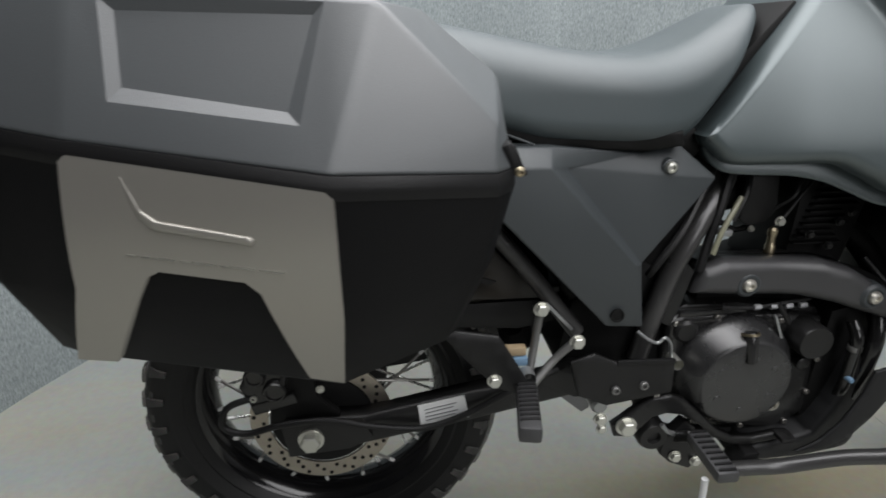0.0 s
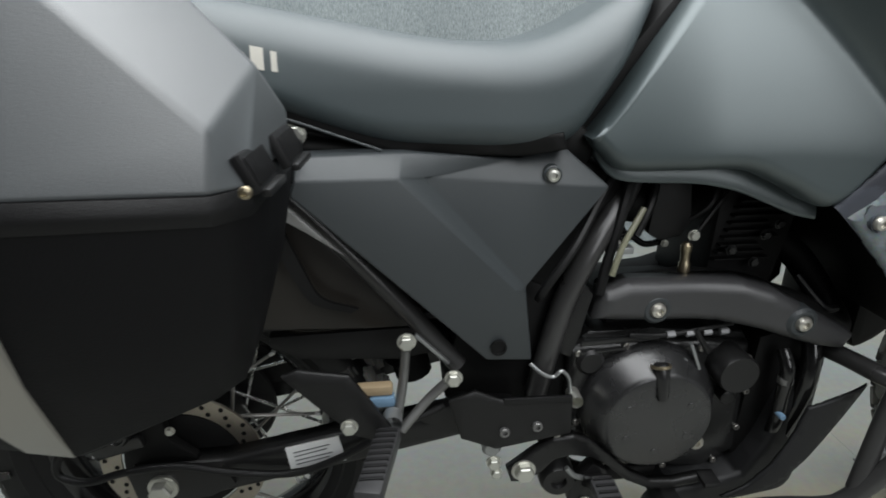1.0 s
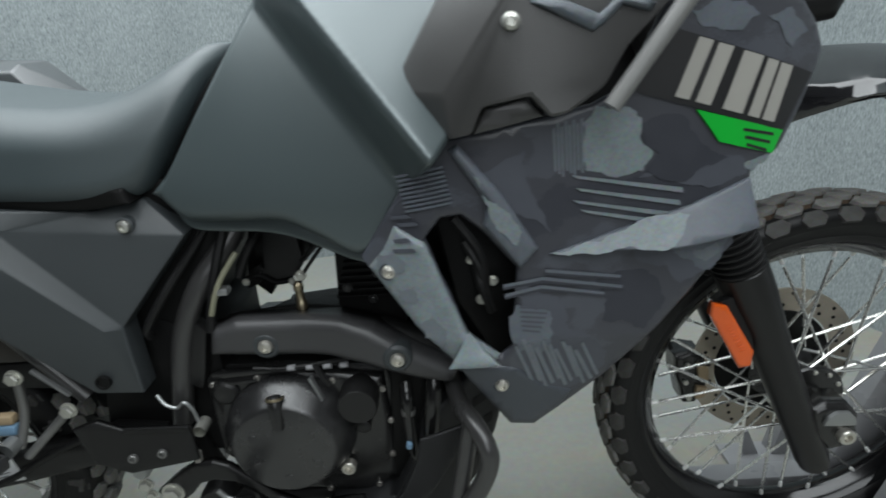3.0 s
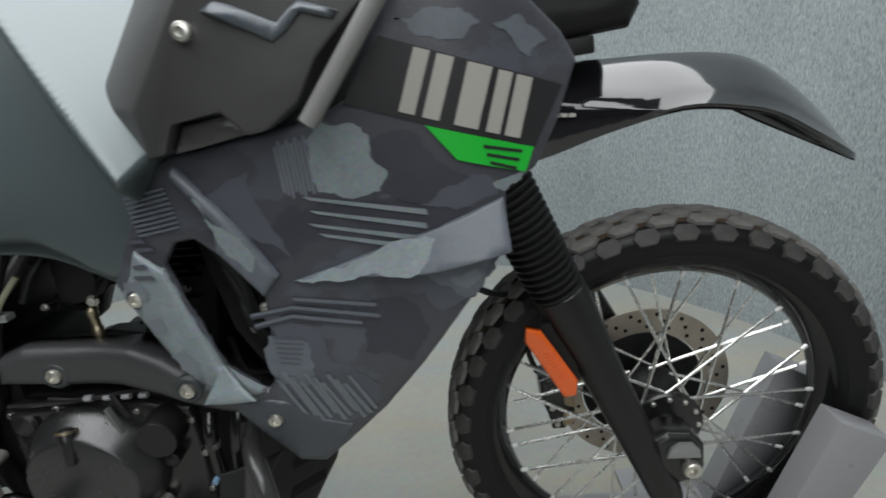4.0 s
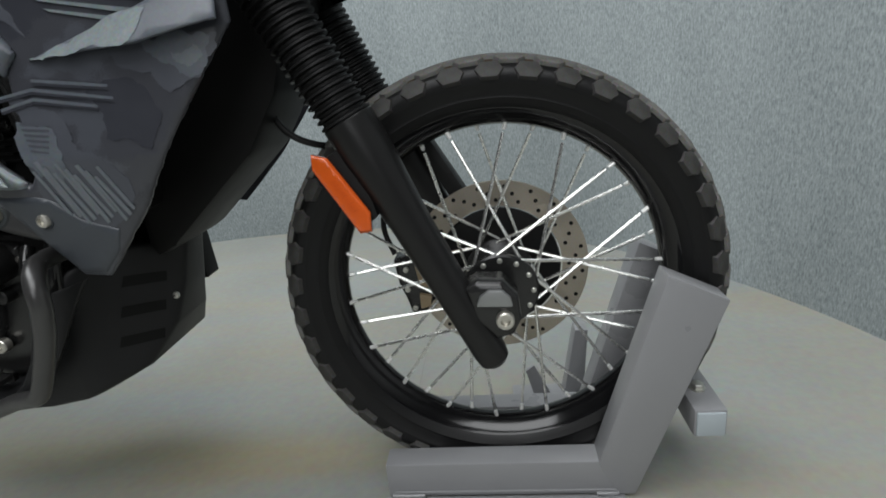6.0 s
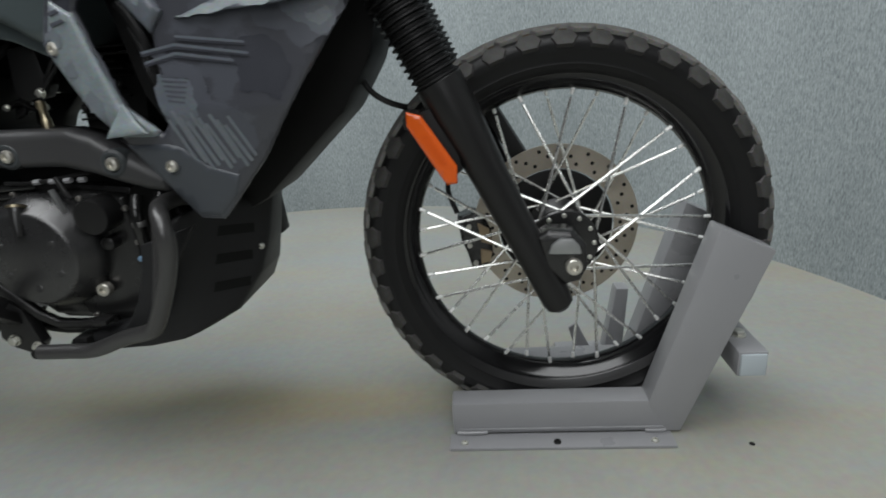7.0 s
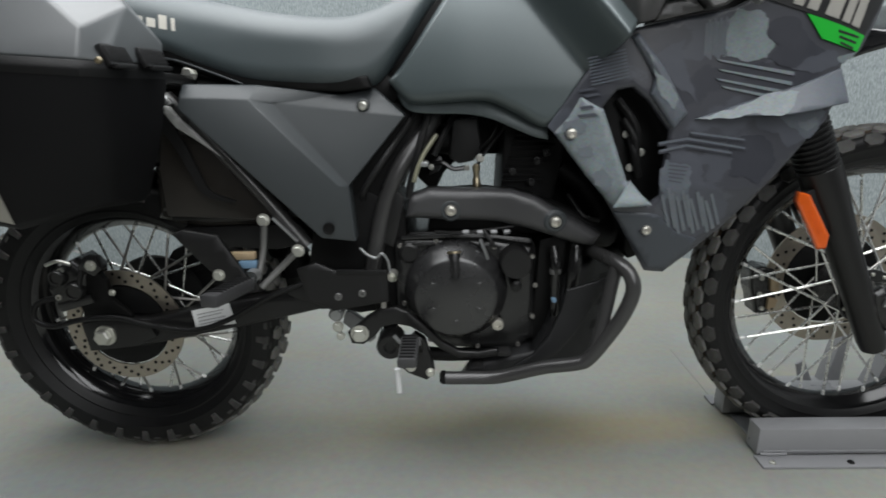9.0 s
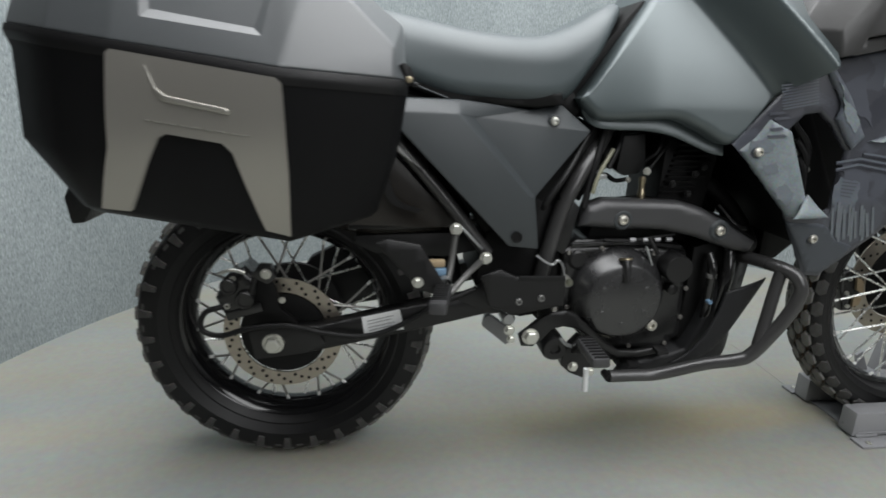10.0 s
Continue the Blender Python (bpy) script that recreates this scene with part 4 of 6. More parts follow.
def swingarm():
    s = part("swingarm", pillow([(-0.045, 0.345), (-0.042, 0.283), (0.06, 0.286), (0.262, 0.325), (0.44, 0.365), (0.47, 0.40), (0.42, 0.41), (0.24, 0.378), (0.085, 0.346)], lambda x, z: 0.118 + 0.0 * x, 0.010, 0.015, back=-0.085), SATIN, bike, "black box-section swingarm")
    part("swingarm_leg", prism([(-0.045, 0.345), (-0.042, 0.283), (0.262, 0.325), (0.44, 0.365), (0.42, 0.41), (0.24, 0.378)], 0.085, 0.12, 0.006), SATIN, s)
    part("axle_plate", prism([(-0.048, 0.342), (-0.041, 0.281), (0.06, 0.292), (0.098, 0.312), (0.083, 0.345), (0.0, 0.352)], -0.126, -0.117, 0.003), SATIN, s)
    part("axle_washer", lathe([(0.021, -0.12), (0.021, -0.130), (0, -0.130)], -0.002, 0.317, 24), STEEL, s)
    bolt(s, (-0.002, -0.127, 0.317), 0.032, STEEL, "hex", "zinc plated axle nut", "axle_nut")
    part("label_sticker", prism([(0.172, 0.364), (0.248, 0.379), (0.256, 0.336), (0.176, 0.327)], -0.1205, -0.1182, 0.0), WHITE, s, "white paper label with unreadable print")
    for k in range(4):
        q = k * 0.007
        part("label_line", bar((0.183 + q * 0.1, -0.1208, 0.356 - q), (0.235 - 0.006 * (k % 2) + q * 0.2, -0.1208, 0.3670 - q), 0.0022, 0.0006, 0), PANEL, s)
    part("brake_hose", tube([(-0.085, -0.115, 0.395), (-0.125, -0.125, 0.385), (-0.135, -0.128, 0.352), (-0.10, -0.13, 0.338), (-0.045, -0.132, 0.352), (0.03, -0.132, 0.356), (0.10, -0.131, 0.338), (0.18, -0.130, 0.328), (0.25, -0.130, 0.350), (0.33, -0.13, 0.395), (0.40, -0.12, 0.42)], 0.0055, 10, 6), PLASTIC, s, "black rubber brake hose")
    part("swingarm_boss", prism([(0.36, 0.40), (0.42, 0.43), (0.50, 0.42), (0.50, 0.37), (0.43, 0.365)], -0.125, -0.10, 0.006), SATIN, s)
    c = part("rear_caliper", pillow([(-0.108, 0.41), (-0.085, 0.452), (-0.05, 0.470), (-0.024, 0.445), (-0.034, 0.395), (-0.06, 0.372), (-0.095, 0.376)], 0.118, 0.012, 0.012, back=-0.045), ENGINE, s, "black rear brake caliper")
    for x, z in ((-0.085, 0.395), (-0.055, 0.42), (-0.07, 0.45)):
        bolt(s, (x, -0.117, z), 0.011, STEEL, "socket", name="caliper_bolt")
    part("caliper_bracket", prism([(-0.045, 0.345), (-0.060, 0.39), (-0.040, 0.45), (-0.012, 0.455), (0.008, 0.425), (0.012, 0.385), (0.045, 0.352), (0.045, 0.335)], -0.11, -0.095, 0.004), DARK, s)
    for x, z, r in ((-0.078, 0.436, 0.017), (-0.050, 0.408, 0.019)):
        part("piston_housing", lathe([(r, -0.10), (r, -0.124), (r - 0.003, -0.128), (r - 0.006, -0.128), (r - 0.007, -0.125), (0, -0.125)], x, z, 24), ENGINE, c)
    part("pad_pin", tube([(-0.095, -0.121, 0.462), (-0.07, -0.123, 0.470), (-0.045, -0.122, 0.463)], 0.0035, 8), STEEL, c)
    part("caliper_ear", prism([(-0.035, 0.455), (-0.02, 0.478), (0.004, 0.476), (0.012, 0.452), (-0.005, 0.438)], -0.122, -0.10, 0.003), ENGINE, c)
    bolt(c, (-0.006, -0.122, 0.461), 0.017, STEEL, "hex", name="caliper_bolt")
    part("caliper_bridge", bar((-0.09, -0.112, 0.372), (-0.02, -0.112, 0.392), 0.016, 0.02, 0.004), ENGINE, c)
    bolt(c, (0.018, -0.112, 0.402), 0.011, STEEL, "hex", name="caliper_bolt")
    part("bleed_fitting", tube([(-0.045, -0.119, 0.40), (-0.035, -0.121, 0.43), (-0.028, -0.119, 0.452)], 0.005, 8), SATIN, s)
    part("chain_side_plate", prism([(-0.01, 0.345), (0.05, 0.43), (0.14, 0.475), (0.30, 0.50), (0.36, 0.42), (0.25, 0.36), (0.10, 0.34)], 0.075, 0.10, 0.004), PLASTIC, s, "black chain side guard")
    part("chain_guard", prism([(0.02, 0.36), (0.10, 0.40), (0.24, 0.42), (0.25, 0.41), (0.11, 0.385)], 0.07, 0.10, 0.003), PLASTIC, s)


def foot_controls():
    h = part("heel_guard", pillow([(0.402, 0.465), (0.438, 0.477), (0.472, 0.461), (0.567, 0.459), (0.568, 0.400), (0.465, 0.382), (0.418, 0.403)], 0.172, 0.003, 0.02, back=-0.164), PLATE, bike, "black steel heel guard plate")
    part("guard_fold", bar((0.474, -0.171, 0.459), (0.566, -0.171, 0.457), 0.005, 0.010, 0.002), PLASTIC, h)
    bolt(h, (0.476, -0.171, 0.412), 0.014, PEG_STEEL, "socket")
    bolt(h, (0.520, -0.171, 0.418), 0.014, PEG_STEEL, "socket")
    for x0, x1, z0, z1, xm, zm in ((0.352, 0.335, 0.558, 0.452, 0.345, 0.500), (0.409, 0.340, 0.501, 0.436, 0.376, 0.470)):
        part("peg_stay", tube([(x0, -0.168, z0), (xm, -0.170, zm), (x1, -0.185, z1)], 0.0062, 12, 8), PEG_STEEL, h, "grey steel passenger peg stay")
        bolt(h, (x0, -0.170, z0), 0.019, STEEL, "hex", "zinc plated bolt")
    part("stay_brace", bar((0.363, -0.155, 0.558), (0.405, -0.155, 0.513), 0.007, 0.005, 0.002), ALU, h)
    p = part("passenger_guard", pillow([(0.206, 0.545), (0.225, 0.552), (0.284, 0.541), (0.335, 0.452), (0.325, 0.440), (0.285, 0.455), (0.240, 0.504)], 0.214, 0.003, 0.02, back=-0.207), PLATE, bike, "black plate beside the passenger footpeg")
    bolt(p, (0.279, -0.213, 0.471), 0.017, STEEL, "hex", "zinc plated bolt")
    # folded out towards the side
    pp = part("passenger_peg", bar((0.326, -0.210, 0.454), (0.305, -0.325, 0.465), 0.030, 0.022, 0.006), HEAT, bike, "ribbed rubber passenger footpeg")
    for k in range(9):
        u = 0.12 + 0.08 * k
        part("peg_rib", bar((0.313 - 0.022 * u, -0.205 - 0.13 * u, 0.4650 + 0.012 * u), (0.339 - 0.022 * u, -0.205 - 0.13 * u, 0.4650 + 0.012 * u), 0.004, 0.004, 0.001), PLASTIC, pp)
    part("peg_hinge", lathe([(0.012, -0.206), (0.012, -0.186), (0, -0.186), (0, -0.206)], 0.330, 0.462, 14), ALU, pp)
    # brake pedal: a flat arched plate
    b = part("brake_pedal", pillow([(0.484, 0.331), (0.522, 0.363), (0.549, 0.379), (0.578, 0.383), (0.601, 0.373), (0.633, 0.344), (0.666, 0.309), (0.697, 0.291), (0.734, 0.288), (0.769, 0.294), (0.796, 0.294), (0.797, 0.284), (0.765, 0.278), (0.735, 0.273),
                                    (0.699, 0.274), (0.661, 0.294), (0.629, 0.326), (0.604, 0.342), (0.575, 0.348), (0.552, 0.342), (0.536, 0.323), (0.514, 0.306), (0.491, 0.308)], 0.158, 0.004, 0.012, back=-0.146), SATIN, bike, "black forged brake pedal")
    part("pedal_pad", box(0.770, 0.795, -0.178, -0.150, 0.288, 0.297, 0.003), SATIN, b)
    bolt(b, (0.508, -0.156, 0.330), 0.028, STEEL, "hex", "zinc plated pivot bolt")
    part("pivot_boss", lathe([(0.027, -0.10), (0.027, -0.145), (0.023, -0.152), (0.012, -0.152), (0.010, -0.146), (0, -0.146)], 0.563, 0.295, 24), SATIN, b)
    part("return_spring", tube([(0.572, -0.152, 0.322), (0.584, -0.153, 0.308), (0.600, -0.152, 0.300)], 0.004, 8), ALU, b)
    bolt(b, (0.466, -0.15, 0.342), 0.018, STEEL, "hex", "zinc plated bolt")
    bolt(b, (0.470, -0.15, 0.322), 0.014, STEEL, "hex")
    part("alloy_knuckle", lathe([(0.014, -0.11), (0.014, -0.15), (0.010, -0.155), (0, -0.155)], 0.463, 0.366, 16), ALU, b)
    part("switch_stem", bar((0.556, -0.15, 0.398), (0.555, -0.15, 0.378), 0.009, 0.009, 0.002), PALE, b)
    br = part("peg_bracket", prism([(0.577, 0.259), (0.597, 0.240), (0.634, 0.224), (0.650, 0.246), (0.632, 0.311), (0.612, 0.325), (0.582, 0.290)], -0.152, -0.13, 0.004), SATIN, bike, "black footpeg bracket")
    bolt(br, (0.603, -0.152, 0.256), 0.017, STEEL, "hex")
    bolt(br, (0.641, -0.152, 0.243), 0.015, STEEL, "hex")
    pg = part("rider_peg", box(0.590, 0.624, -0.286, -0.195, 0.324, 0.343, 0.006), HEAT, bike, "black ribbed rubber footpeg")
    for k in range(8):
        part("peg_rib", box(0.594, 0.620, -0.281 + 0.0115 * k, -0.277 + 0.0115 * k, 0.341, 0.346, 0.0015), PLASTIC, pg)
    part("peg_arm", bar((0.612, -0.145, 0.29), (0.612, -0.19, 0.328), 0.03, 0.018, 0.004), SATIN, pg)
    part("peg_feeler", tube([(0.588, -0.262, 0.312), (0.589, -0.262, 0.29), (0.590, -0.262, 0.266)], 0.0050, 10), WHITE, pg, "bare metal feeler pin")
    part("cable_hook", tube([(0.515, -0.14, 0.494), (0.53, -0.15, 0.484), (0.545, -0.15, 0.478), (0.556, -0.15, 0.486), (0.566, -0.15, 0.474), (0.570, -0.15, 0.452)], 0.0027, 8), ALU, bike, "bent bright wire hook")
    part("hook_end", lathe([(0.009, -0.165), (0.009, -0.14), (0, -0.14), (0, -0.165)], 0.575, 0.445, 12), STEEL, bike)


def hoses():
    part("coolant_hose", tube([(0.874, -0.135, 0.490), (0.876, -0.150, 0.465), (0.877, -0.150, 0.420), (0.879, -0.147, 0.375), (0.885, -0.130, 0.330)], 0.0092, 14, 6), GLOSSY, bike, "shiny black coolant pipe")
    part("oil_line", tube([(0.918, -0.115, 0.525), (0.914, -0.141, 0.480), (0.909, -0.148, 0.430), (0.900, -0.140, 0.350)], 0.0125, 14, 8), GLOSSY, bike, "shiny black hose")
    part("hose_clamp", spin_to(lathe([(0.0095, 0), (0.0103, 0.001), (0.0103, 0.009), (0.0095, 0.010)], 0, 0, 14, closed=True), (0.8765, -0.150, 0.444), (0.876, -0.150, 0.462)), PEG_STEEL, bike, "bright hose clamp")
    part("hose_connector", lathe([(0, -0.166), (0.0038, -0.166), (0.0045, -0.164), (0.0045, -0.15), (0, -0.15)], 0.874, 0.396, 12), BLUE, bike, "small blue connector")
    part("drain_hose", tube([(0.905, -0.09, 0.58), (0.93, -0.12, 0.545), (0.96, -0.11, 0.535)], 0.005, 8), PLASTIC, bike)
    part("fuel_hose", tube([(0.645, -0.10, 0.73), (0.628, -0.115, 0.675), (0.615, -0.12, 0.625), (0.607, -0.125, 0.585)], 0.007, 8), PLASTIC, bike, "black fuel hose")
    part("breather_hose", tube([(0.660, -0.112, 0.697), (0.648, -0.120, 0.680), (0.636, -0.126, 0.662), (0.626, -0.130, 0.640), (0.618, -0.134, 0.615)], 0.0040, 10), HOSE, bike, "yellowed clear breather hose")
    part("cable_clip", box(0.626, 0.645, -0.132, -0.115, 0.642, 0.652, 0.003), ALU, bike)
    part("vent_hose", tube([(0.70, -0.06, 0.74), (0.675, -0.10, 0.70), (0.655, -0.11, 0.66)], 0.0055, 8), PLASTIC, bike)
    part("side_hose", tube([(0.628, -0.088, 0.745), (0.605, -0.105, 0.71), (0.565, -0.135, 0.655), (0.53, -0.14, 0.605), (0.525, -0.13, 0.585)], 0.006, 8), PLASTIC, bike)


def front_end():
    leg = None
    for s in (-1, 1):
        y = 0.106 * s
        top, low = (1.355, y, 0.630), (1.531, y, 0.262)
        prof = [(0, -0.006), (0.014, -0.005), (0.023, 0.003), (0.0255, 0.02), (0.026, 0.10), (0.029, 0.25), (0.034, 0.335), (0.036, 0.36), (0.036, 0.405), (0.0335, 0.408), (0, 0.408)]
        fl = part("fork_leg", spin_to(lathe(prof, 0, 0, 28), low, top), SATIN, bike, "satin black fork leg")
        part("axle_clamp", pillow([(1.492, 0.385), (1.512, 0.398), (1.548, 0.395), (1.568, 0.372), (1.572, 0.335), (1.560, 0.312), (1.535, 0.305), (1.505, 0.335)], 0.128, 0.012, 0.008, back=-0.085) if s < 0 else prism([(1.507, 0.392), (1.548, 0.404), (1.572, 0.352), (1.53, 0.310)], y - 0.02, y + 0.02, 0.006), ENGINE, fl, "black cast axle clamp")
        part("fork_boot", ribbed((1.356, y, 0.626), (1.240, y, 0.868), 0.0345, 0.0395, 26), PLASTIC, fl, "ribbed black rubber fork boot")
        part("fork_tube", spin_to(lathe([(0, 0), (0.024, 0), (0.024, 0.2), (0, 0.2)], 0, 0, 16), (1.242, y, 0.865), (1.17, y, 1.015)), SATIN, fl)
        leg = leg or fl
    bolt(leg, (1.548, -0.127, 0.340), 0.026, BOLT_STEEL, "socket", "polished axle bolt", "axle_bolt")
    part("clamp_cap", prism([(1.509, 0.362), (1.514, 0.377), (1.527, 0.386), (1.546, 0.385), (1.557, 0.374), (1.560, 0.360)], -0.134, -0.126, 0.0025), ALU, leg, "bright machined clamp cap")
    part("front_axle", lathe([(0.010, -0.12), (0.010, 0.12), (0, 0.12), (0, -0.12)], FX, FZ, 16), STEEL, leg)
    r = part("reflector", pillow([(1.308, 0.590), (1.329, 0.584), (1.377, 0.508), (1.376, 0.482), (1.360, 0.480), (1.307, 0.570)], 0.139, 0.003, 0.006, back=-0.126), AMBER, leg, "orange amber side reflector")
    for k in range(9):
        x, z = 1.331 + 0.0032 * k, 0.551 - 0.0050 * k
        part("reflector_rib", bar((x - 0.001, -0.1395, z), (x + 0.006, -0.1395, z + 0.003), 0.0012, 0.0012, 0), AMBER, r)
    part("reflector_bracket", prism([(1.325, 0.585), (1.36, 0.60), (1.385, 0.50), (1.365, 0.485)], -0.127, -0.112, 0.003), PLASTIC, leg)
    # caliper on the far leg
    c = part("front_caliper", pillow([(1.360, 0.370), (1.385, 0.380), (1.412, 0.374), (1.424, 0.345), (1.426, 0.292), (1.408, 0.266), (1.385, 0.266), (1.376, 0.30), (1.366, 0.325)], -0.058, 0.008, 0.01, back=0.11), ENGINE, leg, "black front brake caliper with brown pistons")
    part("caliper_pad", prism([(1.398, 0.362), (1.420, 0.350), (1.424, 0.318), (1.404, 0.325)], 0.050, 0.06, 0.003), TAN, c, "rusty brown brake pad")
    part("caliper_pad", prism([(1.402, 0.310), (1.424, 0.305), (1.42, 0.285), (1.402, 0.280)], 0.050, 0.06, 0.003), TAN, c, "rusty brown brake pad")
    for x, z in ((1.382, 0.355), (1.382, 0.318), (1.392, 0.282)):
        bolt(c, (x, 0.056, z), 0.010, STEEL, "socket", name="caliper_bolt")
    part("front_brake_hose", tube([(1.215, -0.03, 0.665), (1.245, -0.04, 0.615), (1.29, -0.03, 0.59), (1.34, 0.02, 0.58), (1.365, 0.07, 0.53), (1.352, 0.085, 0.47), (1.345, 0.09, 0.42), (1.36, 0.085, 0.375)], 0.005, 10, 6), PLASTIC, leg, "black front brake hose")
    part("fork_guard", bar((1.405, 0.100, 0.610), (1.492, 0.092, 0.462), 0.034, 0.03, 0.008), PLASTIC, leg, "black guard ahead of the fork leg")
    part("hose_clip", box(1.21, 1.232, -0.04, -0.02, 0.645, 0.668, 0.004), PLASTIC, leg)
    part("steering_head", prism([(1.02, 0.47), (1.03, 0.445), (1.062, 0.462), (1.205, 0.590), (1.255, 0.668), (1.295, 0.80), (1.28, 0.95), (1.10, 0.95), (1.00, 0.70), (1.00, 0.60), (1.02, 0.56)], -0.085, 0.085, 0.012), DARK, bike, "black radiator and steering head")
    # Plain dark block for the radiator, put here to blacken the vent's inside.
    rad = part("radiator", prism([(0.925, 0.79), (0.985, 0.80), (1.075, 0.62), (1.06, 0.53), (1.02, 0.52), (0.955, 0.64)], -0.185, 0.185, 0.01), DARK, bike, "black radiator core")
    for k in range(3):
        part("radiator_hose", tube([(0.955 + 0.012 * k, -0.195, 0.755 - 0.03 * k), (0.985, -0.205, 0.71 - 0.02 * k), (0.99 + 0.004 * k, -0.195, 0.65 - 0.01 * k)], 0.006, 8), PLASTIC, rad)
    for x, z in ((0.985, 0.645), (0.975, 0.70), (1.0, 0.67)):
        bolt(rad, (x, -0.19, z), 0.011, STEEL, "hex")


def ribbed(a, b, r0, r1, n):
    ln = (Vector(b) - Vector(a)).length
    prof = [(0, 0)]
    for k in range(n):
        r = r0 + (r1 - r0) * k / n
        y = ln * k / n
        q = ln / n
        prof += [(r - 0.0035, y), (r - 0.0035, y + q * 0.22), (r + 0.002, y + q * 0.42), (r + 0.002, y + q * 0.68), (r - 0.0035, y + q * 0.9)]
    prof += [(r1, ln), (0, ln)]
    return spin_to(lathe(prof, 0, 0, 28), a, b)


def fender():
    """High front fender: arched section, pointed nose."""
    st = [(1.20, 0.90, 0.775, 0.07), (1.33, 0.910, 0.800, 0.078), (1.42, 0.909, 0.830, 0.082), (1.51, 0.911, 0.852, 0.085), (1.58, 0.908, 0.848, 0.085), (1.63, 0.897, 0.836, 0.08), (1.68, 0.868, 0.812, 0.07), (1.73, 0.826, 0.788, 0.05), (1.775, 0.778, 0.766, 0.022), (1.792, 0.760, 0.757, 0.006)]
    rows = []
    fine = curve_points([Vector((s[0], s[1], s[2])) for s in st], 4)
    hw = curve_points([Vector((s[0], s[3], 0)) for s in st], 4)
    for p, q in zip(fine, hw):
        x, zr, ze, w = p.x, p.y, p.z, max(0.004, q.y)
        zc = max(ze, 0.868 - 0.13 * max(0.0, x - 1.33) if x < 1.55 else ze) + min(0.0015, (zr - ze) * 0.3)
        sec = [(x, -w * 0.985, ze), (x, -w * 1.01, ze + (zc - ze) * 0.85)]
        for k in range(15):
            u = -1 + 2 * k / 14
            sec.append((x, w * u, zc + (zr - zc) * (1 - 0.92 * abs(u) ** 1.25 - 0.08 * max(0.0, (abs(u) - 0.9) / 0.1))))
        sec += [(x, w * 1.01, ze + (zc - ze) * 0.85), (x, w * 0.985, ze)]
        low = [(a, b * 0.97, c - 0.006) for a, b, c in reversed(sec)]
        rows.append(sec + low)
    fd = part("front_fender", loft(rows), GLOSS, bike, "glossy black high front fender")
    for k, (x, z) in enumerate(((1.345, 0.852), (1.355, 0.8515), (1.365, 0.851), (1.375, 0.8505))):
        part("fender_mark", bar((x - 0.004, -0.0815, z), (x + 0.004, -0.0815, z - 0.0005), 0.008, 0.004, 0), PALE, fd)
    part("front_cowl", pillow([(1.30, 0.93), (1.335, 0.925), (1.36, 0.935), (1.44, 0.945), (1.452, 0.97), (1.43, 1.06), (1.30, 1.08)], 0.10, 0.03, 0.02, mirror=True), PLASTIC, bike, "black front cowl above the fender")
    # Added black block; hides a white reflection at the fender's root.
    part("fender_root_cover", box(1.285, 1.350, -0.092, 0.092, 0.852, 0.925, 0.006), PLASTIC, fd, "black block covering the root of the fender")
    part("cowl_lip", bar((1.345, -0.08, 0.925), (1.40, -0.08, 0.93), 0.008, 0.02, 0.003), PLASTIC, bike)


